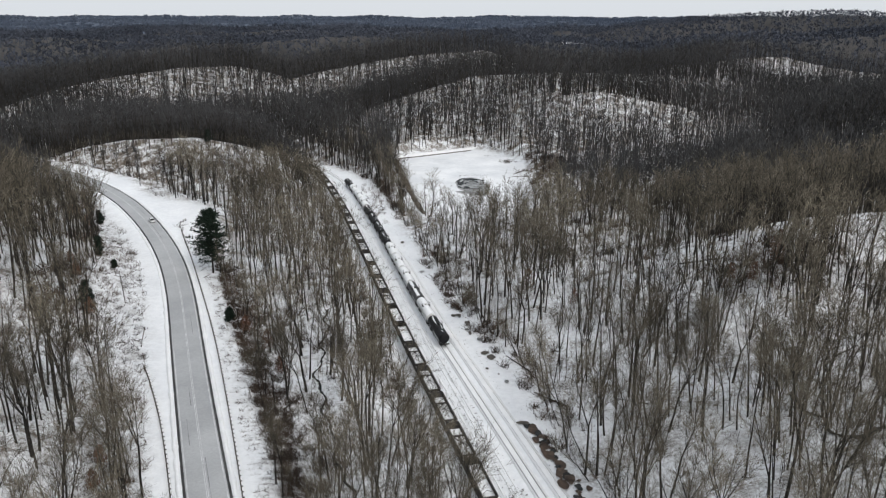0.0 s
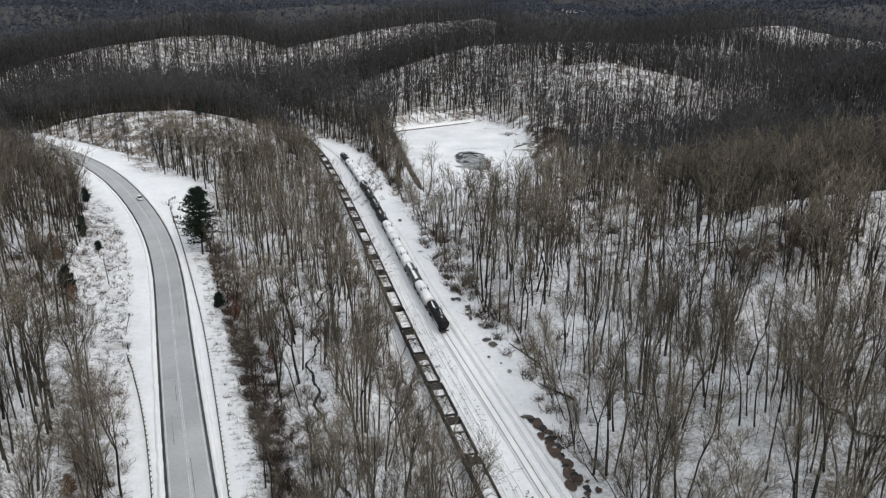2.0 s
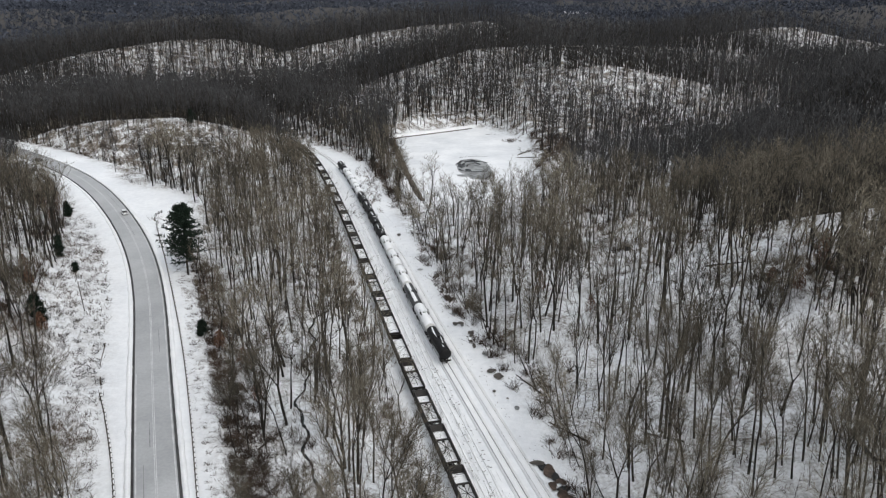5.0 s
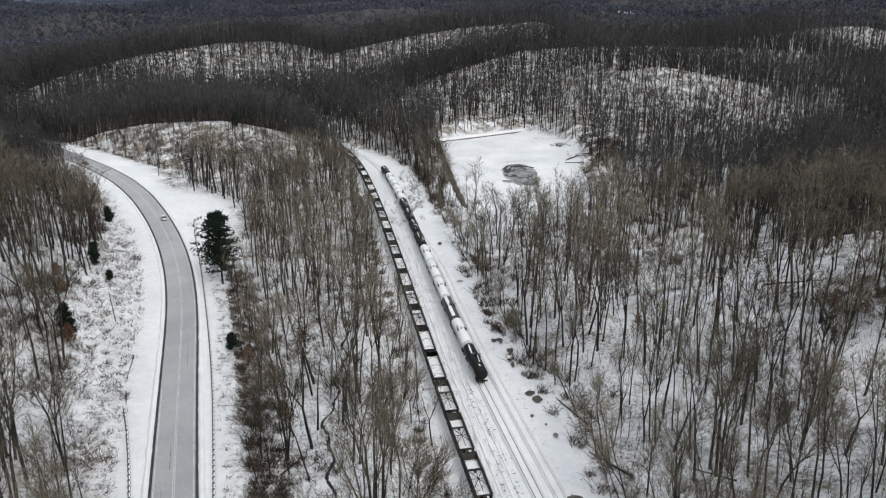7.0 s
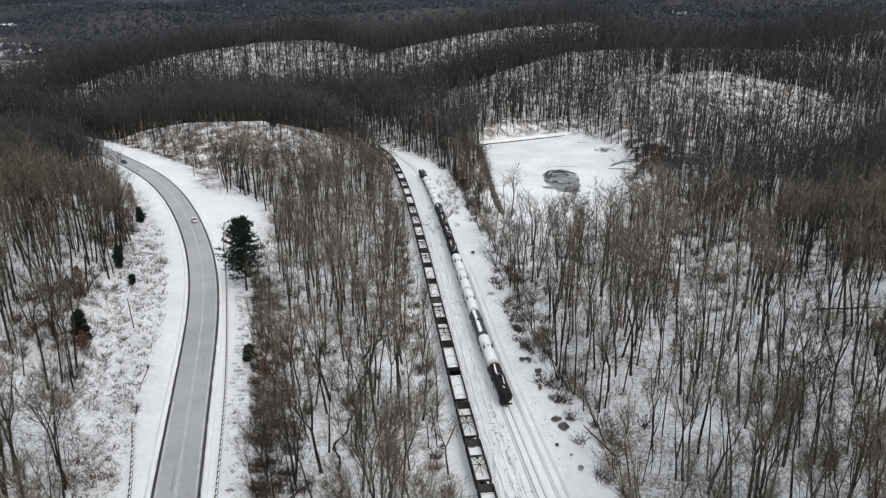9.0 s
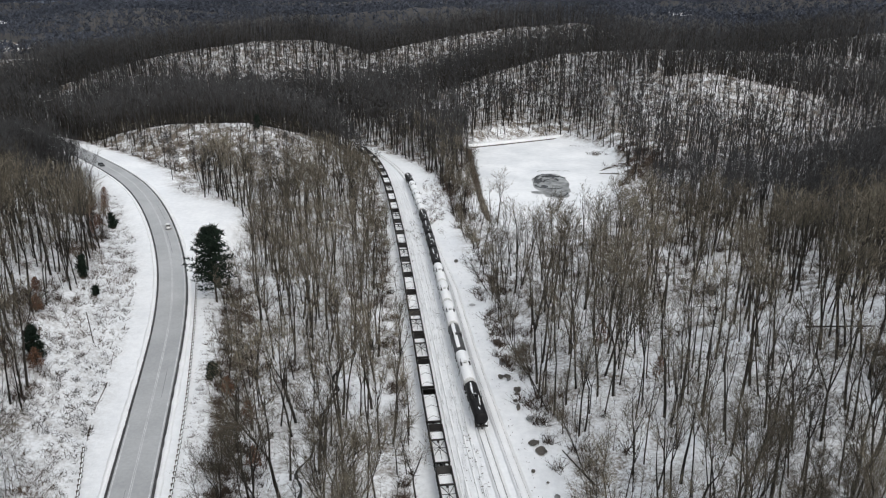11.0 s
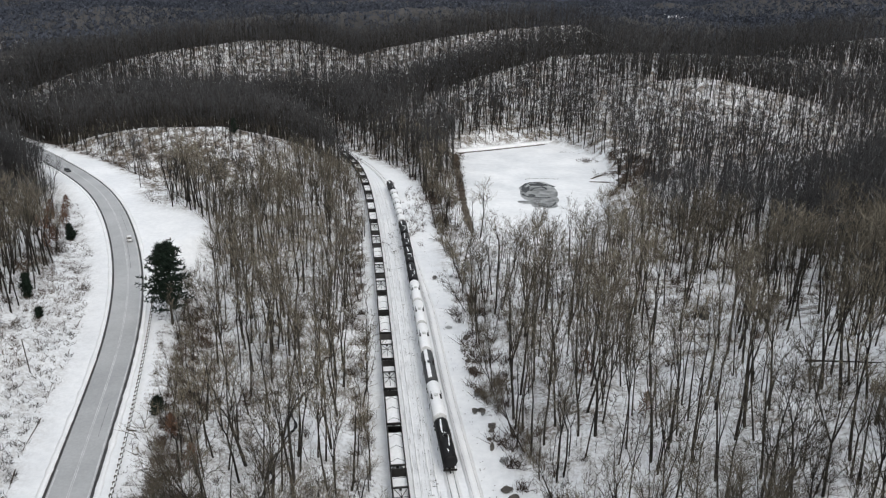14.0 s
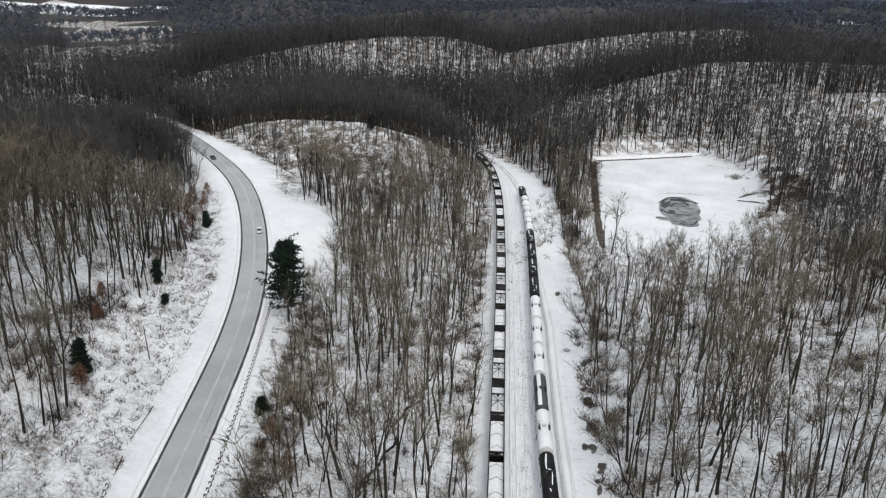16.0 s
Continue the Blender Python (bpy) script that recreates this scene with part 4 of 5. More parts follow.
def make_tree(seed, detail, tall=20.0):
    """Arrays of one bare hardwood. detail 2: close by, 1: mid-way, 0: far."""
    r = np.random.default_rng(seed)
    V, F, I = [], [], []
    lean = np.array([r.normal(0, 0.05), r.normal(0, 0.05), 1.0])
    girth = tall * r.uniform(0.0072, 0.0135)
    fork = r.uniform(0.36, 0.58)
    forks = r.integers(2, 5) if r.random() < 0.75 else 1
    trunk, d = bend(r, (0, 0, -0.4), lean, tall * fork + 0.4, 4 if detail else 2, 0.035)
    tips = []
    if forks == 1:
        more, d = bend(r, trunk[-1], d, tall * (1 - fork), 4 if detail else 2, 0.06)
        path = trunk + more[1:]
        tube(V, F, I, path, np.linspace(girth, 0.02, len(path)), (6, 4, 3)[2 - detail], 0)
        leaders = [(path[len(path) // 2:], girth * 0.5)]
    else:
        tube(V, F, I, trunk + [trunk[-1] + d * 0.5], list(np.linspace(girth, girth * 0.66, len(trunk))) + [0.02], (6, 4, 3)[2 - detail], 0)
        leaders = []
        for _ in range(forks):
            path, _d = bend(r, trunk[-1] - d * 0.2, away(r, d, r.uniform(0.14, 0.42)), tall * (1 - fork) * r.uniform(0.75, 1.05), 4 if detail else 2, 0.07)
            g = girth * r.uniform(0.42, 0.6)
            tube(V, F, I, path, np.linspace(g, 0.02, len(path)), (5, 3, 3)[2 - detail], 0)
            leaders.append((path, g))
    count = (9, 6, 4)[2 - detail]
    for path, g in leaders:
        path = np.array(path)
        for _ in range(count if forks > 1 else count + 3):
            t = r.uniform(0.12, 0.97) * (len(path) - 1)
            i = int(t)
            a = path[i] + (path[min(i + 1, len(path) - 1)] - path[i]) * (t - i)
            dd = path[min(i + 1, len(path) - 1)] - path[max(i - 1, 0)]
            dd /= np.linalg.norm(dd)
            ln = tall * r.uniform(0.12, 0.25) * (1.15 - 0.5 * t / len(path))
            b_path, bd = bend(r, a, away(r, dd, r.uniform(0.32, 0.75)), ln, 2, 0.12, 0.3)
            if detail:
                if detail == 2:
                    tube(V, F, I, b_path, (g * 0.42, g * 0.25, 0), 3, 1 if r.random() < 0.5 else 0)
                else:
                    sliver(V, F, I, b_path[0], b_path[1], g * 0.8, r, 0 if r.random() < 0.45 else 1)
                    sliver(V, F, I, b_path[1], b_path[2], g * 0.5, r, 1)
                for _ in range(6 if detail == 2 else 3):
                    c = b_path[1] + (b_path[2] - b_path[1]) * r.uniform(-0.8, 0.9)
                    e = c + away(r, bd, r.uniform(0.3, 0.9)) * ln * r.uniform(0.35, 0.7)
                    sliver(V, F, I, c, e, 0.075 if detail == 2 else 0.11, r, 1)
                    for _ in range(6 if detail == 2 else 3):
                        q = c + (e - c) * r.uniform(0.2, 1.0)
                        dr = away(r, (e - c) / np.linalg.norm(e - c), r.uniform(0.3, 0.8))
                        sliver(V, F, I, q, q + (dr + (0, 0, 0.15)) * ln * r.uniform(0.25, 0.5), 0.05 if detail == 2 else 0.1, r, 1)
            else:
                sliver(V, F, I, a, b_path[2], 0.22, r, 1)
                for _ in range(3):
                    q = a + (b_path[2] - a) * r.uniform(0.3, 1.0)
                    sliver(V, F, I, q, q + away(r, bd, r.uniform(0.3, 0.9)) * ln * r.uniform(0.5, 0.95), 0.36, r, 1)
    return np.array(V), np.array(F), np.array(I)


def make_far_tree(seed):
    """A hillside tree: a straight dark stem, rising limbs and a haze of fine twigs."""
    r = np.random.default_rng(seed)
    V, F, I = [], [], []
    tall = 24.0
    stem, d = bend(r, (0, 0, -0.4), (r.normal(0, 0.05), r.normal(0, 0.05), 1), tall * 0.86, 2, 0.03)
    tube(V, F, I, stem, (r.uniform(0.24, 0.4), 0.2, 0.05), 3, 0)
    for _ in range(3):
        a = stem[1] + (stem[2] - stem[1]) * r.uniform(-0.15, 0.5)
        sliver(V, F, I, a, a + away(r, d, r.uniform(0.2, 0.55)) * tall * r.uniform(0.26, 0.42), 0.24, r, 0)
    for _ in range(21):
        h = r.uniform(0.36, 0.95)
        wide = 2.3 * math.sin(math.pi * min(1.0, h)) ** 0.5
        a = np.array((r.normal(0, wide * 0.5), r.normal(0, wide * 0.5), tall * h))
        out = np.array((a[0], a[1], 0.0)) * 0.5 + (r.normal(0, 1.0), r.normal(0, 1.0), r.uniform(0.6, 3.2))
        sliver(V, F, I, a + out, a, r.uniform(0.24, 0.44), r, 1)
    return np.array(V), np.array(F), np.array(I)


def make_sapling(seed):
    r = np.random.default_rng(seed)
    V, F, I = [], [], []
    tall = 7.0
    top = np.array((r.normal(0, 0.7), r.normal(0, 0.7), tall))
    sliver(V, F, I, np.zeros(3), top, 0.14, r, 0)
    for _ in range(13):
        a = top * r.uniform(0.25, 0.95)
        sliver(V, F, I, a, a + (r.normal(0, 0.8), r.normal(0, 0.8), r.uniform(0.7, 2.0)), 0.10, r, 1)
    return np.array(V), np.array(F), np.array(I)


def make_crown(seed):
    """A far tree: a stem and a rounded crown of broom-like sprays."""
    r = np.random.default_rng(seed)
    V, F, I = [], [], []
    tall = 14.5
    sliver(V, F, I, np.array((0, 0, 0.0)), np.array((r.normal(0, 0.4), r.normal(0, 0.4), tall)), 0.6, r, 0)
    for _ in range(11):
        u = r.normal(0, 1, 2)
        u *= 3.6 * math.sqrt(r.random()) / (np.linalg.norm(u) + 1e-9)
        c = np.array((u[0], u[1], tall - 0.3 * (u @ u) - r.uniform(0.5, 5.0)))
        d = r.normal(0, 1, 3)
        d *= r.uniform(2.0, 3.4) / np.linalg.norm(d)
        sliver(V, F, I, c - d * 0.6, c + d, r.uniform(1.2, 2.0), r, 1)
    return np.array(V), np.array(F), np.array(I)


def make_clump(seed):
    """A far clump of rounded crowns."""
    r = np.random.default_rng(seed)
    V, F, I = [], [], []
    for _ in range(6):
        x, y = r.normal(0, 5, 2)
        top = r.uniform(6, 9)
        sliver(V, F, I, np.array((x, y, top)), np.array((x * 0.7, y * 0.7, top - 7)), r.uniform(6, 10), r, 0)
    return np.array(V), np.array(F), np.array(I)


def scatter(x0, x1, y0, y1, gap, seed):
    """Points about one gap apart, jittered."""
    r = np.random.default_rng(seed)
    gx, gy = np.meshgrid(np.arange(x0, x1, gap), np.arange(y0, y1, gap))
    p = np.c_[gx.ravel(), gy.ravel()] + r.uniform(-0.62, 0.62, (gx.size, 2)) * gap
    return p


def seen_wedge(p, margin):
    """A wide fan of the valley ahead of the lookout, which leaves out land that lies behind it."""
    az = np.degrees(np.arctan2(p[:, 0], p[:, 1] + 8))
    return (az > -52 - margin) & (az < 36 + margin)


def stature(p):
    """How tall the trees grow: low scrub on the near bank of the pond."""
    d = np.hypot(p[:, 0] - POND_C[0], p[:, 1] - POND_C[1]) / pond_radius(np.arctan2(p[:, 1] - POND_C[1], p[:, 0] - POND_C[0]))
    south = smooth(452, 425, p[:, 1]) * smooth(-18, -6, p[:, 0])
    low = 1 - south * (0.68 * smooth(1.55, 1.3, d) + 0.13 * smooth(2.0, 1.6, d))
    knoll = np.exp(-(((p[:, 0] + 150) / 66) ** 2 + ((p[:, 1] - 435) / 42) ** 2))
    rd, k = distance_to(L_ROAD, p[:, 0], p[:, 1])
    west = smooth(55, 30, rd) * (p[:, 0] < L_ROAD[k, 0]) * smooth(280, 320, p[:, 1]) * smooth(392, 372, p[:, 1])
    verge = smooth(26, 16, rd) * (p[:, 0] > L_ROAD[k, 0]) * smooth(330, 300, p[:, 1])
    hop, _ = distance_to(L_HOP, p[:, 0], p[:, 1])
    return low * (1 - 0.5 * knoll) * (1 - 0.35 * smooth(14, 6, hop)) * (1 - 0.4 * west) * (1 - 0.4 * verge)


def woods(name, variants, pts, scale, seed, mats, label):
    """Many trees joined into one object."""
    r = np.random.default_rng(seed)
    z = height(pts[:, 0], pts[:, 1]) - 0.15
    which = r.integers(0, len(variants), len(pts))
    turn, grow = r.uniform(0, math.tau, len(pts)), scale[0] + (scale[1] - scale[0]) * r.random(len(pts)) ** 0.8
    grow = grow * stature(pts)
    VV, FF, II, base = [], [], [], 0
    for k, (v, f, ix) in enumerate(variants):
        sel = np.where(which == k)[0]
        if not len(sel):
            continue
        c, s, g = np.cos(turn[sel])[:, None], np.sin(turn[sel])[:, None], grow[sel][:, None]
        wide = g * r.uniform(0.85, 1.2, (len(sel), 1))
        tip_x, tip_y = r.normal(0, 0.055, (2, len(sel), 1))
        X = tip_x * v[None, :, 2] + (v[None, :, 0] * c - v[None, :, 1] * s) * wide + pts[sel, 0][:, None]
        Y = tip_y * v[None, :, 2] + (v[None, :, 0] * s + v[None, :, 1] * c) * wide + pts[sel, 1][:, None]
        Z = v[None, :, 2] * g + z[sel][:, None]
        VV.append(np.stack([X, Y, Z], 2).reshape(-1, 3))
        FF.append((f[None] + (np.arange(len(sel)) * len(v))[:, None, None] + base).reshape(-1, 3))
        II.append(np.tile(ix, len(sel)))
        base += len(v) * len(sel)
    me = mesh_of(name, np.concatenate(VV), np.concatenate(FF), mats, np.concatenate(II))
    return tagged(new(name, me), label, "woods", "", "stuff")


NEAR = [make_tree(100 + k, 2, 25) for k in range(14)]
MID = [make_tree(200 + k, 1, 25) for k in range(18)]
FAR = [make_far_tree(300 + k) for k in range(14)]
SAPLINGS = [make_sapling(350 + k) for k in range(10)]
CROWNS = [make_crown(400 + k) for k in range(10)]


def keep_out(p):
    return p[~clearing(p[:, 0], p[:, 1])]


# stand density varies from place to place
def thin(p, seed, least=0.55):
    r = np.random.default_rng(seed)
    d = 0.42 + 1.05 * waves(p[:, 0], p[:, 1], 46, 21)
    bare = np.exp(-(((p[:, 0] - 140) / 36) ** 2 + ((p[:, 1] - 246) / 17) ** 2))
    bare = np.maximum(bare, 0.4 * np.exp(-(((p[:, 0] + 158) / 60) ** 2 + ((p[:, 1] - 435) / 36) ** 2)))
    lane = np.interp(p[:, 1], [205, 236, 260, 280, 308, 338], [59, 69, 75, 71, 77, 87]) + 2 * np.sin(p[:, 1] / 9.0)
    bare = np.maximum(bare, 0.95 * np.exp(-((p[:, 0] - lane) / 6.5) ** 2) * smooth(200, 222, p[:, 1]) * smooth(360, 335, p[:, 1]))
    bare = np.maximum(bare, 0.8 * np.exp(-(((p[:, 0] - 98) / 9) ** 2 + ((p[:, 1] - 292) / 12) ** 2)))
    bare = np.maximum(bare, 0.75 * np.exp(-(((p[:, 0] - 4) / 11) ** 2 + ((p[:, 1] - 356) / 18) ** 2)))
    bare = np.maximum(bare, 0.9 * np.exp(-(((p[:, 0] - 70) / 11) ** 2 + ((p[:, 1] - 474) / 24) ** 2)))
    d = d + 0.7 * waves(p[:, 0], p[:, 1], 17, 23)
    d = d - 1.2 * bare + 0.6 * smooth(-95, -115, p[:, 0]) * smooth(400, 360, p[:, 1]) + 0.75 * smooth(296, 335, p[:, 1]) * smooth(45, 80, p[:, 0])
    d = d + 0.5 * np.exp(-(((p[:, 0] - 78) / 24) ** 2 + ((p[:, 1] - 135) / 30) ** 2))
    d = d + 0.35 * np.exp(-(((p[:, 0] + 8) / 14) ** 2 + ((p[:, 1] - 128) / 30) ** 2))
    least = least * (1 - 0.75 * bare)
    return p[r.random(len(p)) < least + (1 - least) * np.clip(d, 0, 1)]


def open_slopes(p, seed, least=0.86):
    """Hillsides that rise away from the valley's mouth carry fewer trees than flats and crests."""
    r = np.random.default_rng(seed)
    u = p / np.linalg.norm(p, axis=1)[:, None]
    rise = (height(p[:, 0] + 14 * u[:, 0], p[:, 1] + 14 * u[:, 1]) - height(p[:, 0], p[:, 1])) / 14
    least = np.where((p[:, 0] > 220) & (p[:, 1] > 800), 0.55, least)
    keep = 1 - (1 - least) * smooth(0.04, 0.2, rise)
    hollow = (p[:, 0] > 60) & (p[:, 1] > back_edge(p[:, 0])) & (p[:, 1] < 640)
    return p[r.random(len(p)) < np.where(hollow, np.minimum(keep, 0.52), keep)]


def back_edge(x):
    """Northern edge of the thick eastern woods, beyond which the hollow lies open."""
    return np.interp(x, [60, 118, 160, 190, 220, 260, 420], [405, 413, 440, 482, 519, 548, 582])


stand = scatter(-230, 190, 92, 440, 4.8, 1)
stand = stand[seen_wedge(stand, 6)]
stand = thin(keep_out(stand), 2, 0.16)
stand = stand[(stand[:, 0] < 60) | (stand[:, 1] < back_edge(stand[:, 0]))]
dist = np.hypot(stand[:, 0] + 2, stand[:, 1] - 60)
order = np.argsort(dist)
close, mid = stand[order[:300]], stand[order[300:]]

def bare_tree(arrays, label, group=""):
    """One bare tree as a thing with its trunk and its crown."""
    v, f, ix = arrays
    root = tagged(new("tree"), label, "tree", group)
    for name, sel, mat in (("trunk", ix == 0, M_BARK), ("crown", ix == 1, M_TWIG)):
        used, inv = np.unique(f[sel], return_inverse=True)
        ob = new(name, mesh_of(name, v[used], inv.reshape(-1, 3), [mat]))
        ob.parent = root
        tagged(ob, "dark bare trunk and limbs" if name == "trunk" else "bare grey-brown twigs")
    return root


TREE_TEMPLATES = []
for arrays in NEAR:
    TREE_TEMPLATES.append(bare_tree(arrays, "tall leafless hardwood tree with dark trunk in snowy woods", "bare trees in the valley woods"))
rng = np.random.default_rng(77)
close_z = height(close[:, 0], close[:, 1])
for k, ((x, y), z) in enumerate(zip(close, close_z)):
    g = rng.uniform(0.7, 1.2) * float(stature(close[k:k + 1])[0])
    m = Matrix.Translation((x, y, z - 0.1)) @ Euler((rng.normal(0, 0.06), rng.normal(0, 0.06), rng.uniform(0, math.tau))).to_matrix().to_4x4()
    src = TREE_TEMPLATES[k % len(TREE_TEMPLATES)]
    if k < len(TREE_TEMPLATES):
        src.matrix_basis = m
        src.scale = (g, g, g)
    else:
        ob = copy_thing(src, m)
        ob.scale = (g, g, g)

screen = scatter(-320, -175, 375, 470, 3.6, 63)
across = screen[:, 1] - np.interp(screen[:, 0], [-320, -270, -226, -176], [445, 440, 410, 388])
screen = keep_out(screen[(np.abs(across) < 13)])
east_slope = scatter(88, 200, 178, 290, 7.5, 65)
east_slope = thin(east_slope[seen_wedge(east_slope, 4)], 66, 0.5)
mid = np.r_[mid, screen, east_slope]
# these stands take the twig colour with crown shade painted in
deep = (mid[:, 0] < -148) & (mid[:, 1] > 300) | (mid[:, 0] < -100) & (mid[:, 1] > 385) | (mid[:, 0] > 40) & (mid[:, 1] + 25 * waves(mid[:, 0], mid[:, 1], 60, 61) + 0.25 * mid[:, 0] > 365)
woods("deep_woods", MID, mid[deep], (0.68, 1.15), 35, [M_BARK, M_FARTWIG], "leafless forest on the valley's far side, crown shade in its twig colour")
woods("valley_woods", MID, mid[~deep], (0.68, 1.2), 5, [M_BARK, M_TWIG], "leafless hardwood forest on thin snow")

strip = scatter(-60, 2, 350, 545, 5.2, 17)
strip_w = np.interp(strip[:, 1], EAST_EDGE[:, 1], EAST_EDGE[:, 0]) + 1.0
strip_e = np.interp(strip[:, 1], bank_line[::-1, 1], bank_line[::-1, 0]) - 1.0
strip = strip[(strip[:, 0] > strip_w) & (strip[:, 0] < strip_e)]
bend_trees = scatter(-80, -36, 494, 580, 8.0, 19)
bend_trees = bend_trees[distance_to(L_TANK, bend_trees[:, 0], bend_trees[:, 1])[0] > 11]
strip = np.r_[strip, bend_trees]
woods("bank_trees", MID, strip, (0.3, 0.72), 18, [M_BARK, M_TWIG], "small leafless trees between the railway and the pond")

young = scatter(-230, 190, 95, 440, 4.0, 41)
young = np.r_[young, scatter(-215, -95, 415, 470, 3.6, 44)]
young = thin(keep_out(young[seen_wedge(young, 4)]), 42, 0.15)
knoll = scatter(-228, -92, 412, 478, 2.9, 46)
young = np.r_[young, keep_out(knoll)]
woods("saplings", SAPLINGS, young, (0.5, 1.3), 43, [M_BARK, M_TWIG], "thin bare saplings and understorey twigs")

slopes = scatter(-620, 560, 425, 1000, 4.8, 7)
slopes = slopes[seen_wedge(slopes, 4)]
slopes = slopes[(np.hypot(slopes[:, 0], slopes[:, 1]) < 1010) & ((slopes[:, 1] > 440) | (slopes[:, 0] < -230) | (slopes[:, 0] > 190))]
side_woods = scatter(-420, 420, 180, 445, 4.9, 9)
side_woods = side_woods[((side_woods[:, 0] < -230) | (side_woods[:, 0] > 190)) & seen_wedge(side_woods, 4)]
EAST_WOOD = scatter(120, 420, 300, 600, 5.0, 52)
EAST_WOOD = EAST_WOOD[EAST_WOOD[:, 1] < back_edge(EAST_WOOD[:, 0])]
thick = np.r_[scatter(-340, -75, 485, 690, 5.0, 51), EAST_WOOD, scatter(-330, -205, 330, 480, 5.0, 53), scatter(-62, 62, 604, 770, 9.0, 55)]
thick = thick[seen_wedge(thick, 2)]
slopes = open_slopes(thin(keep_out(np.r_[slopes, side_woods, thick]), 8, 0.7), 10)
slopes = slopes[~in_fields(slopes, FIELDS + SCRUB)]
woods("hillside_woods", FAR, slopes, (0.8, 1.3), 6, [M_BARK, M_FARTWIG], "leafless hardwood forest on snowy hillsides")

far = scatter(-2300, 1700, 600, 2450, 12.4, 12)
rr = np.hypot(far[:, 0], far[:, 1])
far = far[(rr > 1000) & (rr < 2450) & seen_wedge(far, 2)]
far = far[~in_fields(far, FIELDS + SCRUB)]
skyline = resampled(np.array(RIDGES[8][1], float)[:, :2], 6.0, 1)
far = far[distance_to(skyline, far[:, 0], far[:, 1])[0] > 60]
crest_wood = scatter(420, 960, 1250, 1860, 6.5, 16)
crest_wood = crest_wood[distance_to(skyline, crest_wood[:, 0], crest_wood[:, 1])[0] <= 60]
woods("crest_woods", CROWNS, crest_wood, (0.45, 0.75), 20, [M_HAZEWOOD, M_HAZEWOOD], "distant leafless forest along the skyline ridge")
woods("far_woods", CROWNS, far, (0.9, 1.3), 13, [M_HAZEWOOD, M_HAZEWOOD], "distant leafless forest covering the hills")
CLUMPS = [make_clump(450 + k) for k in range(8)]
farther = scatter(-4200, 3300, 1500, 4600, 26.0, 14)
rr = np.hypot(farther[:, 0], farther[:, 1])
farther = farther[(rr > 2400) & (rr < 4650) & seen_wedge(farther, 2)]
woods("horizon_woods", CLUMPS, farther, (0.8, 1.2), 15, [M_FARHILL, M_FARHILL], "forest towards the horizon, coloured blue-grey for haze")

# lone trees on the pond's near bank
for k, (x, y, g) in enumerate([(-1.2, 381, 0.95), (-4.2, 377, 0.7), (9, 371, 0.5), (16, 374, 0.42), (22, 377, 0.5), (28, 379, 0.42), (38, 390, 0.4), (44, 405, 0.42), (-7, 372, 0.5)]):
    ob = bare_tree(MID[(5 * k + 1) % len(MID)], "lone leafless tree on the bank of the frozen pond")
    ob.matrix_world = Matrix.Translation((x, y, one_height(x, y) - 0.1)) @ Matrix.Rotation(k * 1.3, 4, "Z") @ Matrix.Diagonal((g * 1.3, g * 1.3, g, 1))

# edge trees that lean out over the siding towards the light
rng = np.random.default_rng(91)
for k in range(46):
    y = 108 + 255 * (k + rng.random()) / 46
    x = float(np.interp(y, EAST_EDGE[:, 1], EAST_EDGE[:, 0])) + rng.uniform(0.6, 3.2)
    g = rng.uniform(0.34, 0.7)
    m = Matrix.Translation((x, y, one_height(x, y) - 0.1)) @ Euler((rng.normal(0, 0.12), -abs(rng.normal(0.2, 0.14)), 0)).to_matrix().to_4x4() @ Matrix.Rotation(rng.uniform(0, math.tau), 4, "Z")
    ob = copy_thing(TREE_TEMPLATES[(5 * k) % len(TREE_TEMPLATES)], m)
    ob.scale = (g, g, g)
    tagged(ob, "leafless tree leaning out from the edge of the woods")

# ---- brush under the trees and along the edges ----
def make_bush(seed, n, tall, wide, twig=0.07):
    r = np.random.default_rng(seed)
    V, F, I = [], [], []
    for _ in range(n):
        a = np.array((r.normal(0, wide * 0.25), r.normal(0, wide * 0.25), 0.0))
        e = a + (r.normal(0, wide * 0.5), r.normal(0, wide * 0.5), tall * r.uniform(0.5, 1.0))
        sliver(V, F, I, a, e, twig, r, 0)
        for _ in range(2):
            q = a + (e - a) * r.uniform(0.4, 0.9)
            sliver(V, F, I, q, q + r.normal(0, 0.35, 3) + (0, 0, 0.4), twig * 0.85, r, 0)
    return np.array(V), np.array(F), np.array(I)


BUSHES = [make_bush(500 + k, 12, 2.2, 1.8, 0.09) for k in range(8)]
brush = scatter(-170, 160, 95, 420, 6.6, 31)
brush = thin(keep_out(brush[seen_wedge(brush, 3)]), 32, 0.2)
edge_pts = []
r = np.random.default_rng(33)
for line, offs in ((L_HOP, (-5.0, -9.5)), (L_ROAD, (12.2, 16.5))):
    n = normals_of(line)
    for _ in range(600):
        i = r.integers(30, len(line) - 30)
        edge_pts.append(line[i] + n[i] * r.uniform(min(offs), max(offs)) + r.normal(0, 0.6, 2))
for _ in range(240):
    y = r.uniform(100, 480)
    edge_pts.append((np.interp(y, EAST_EDGE[:, 1], EAST_EDGE[:, 0]) + abs(r.normal(0, 3.5)) + 0.8, y))
for _ in range(500):
    i = r.integers(45, 175)
    edge_pts.append(L_ROAD[i] + normals_of(L_ROAD[i - 2:i + 3])[2] * r.uniform(12.3, 19.0))
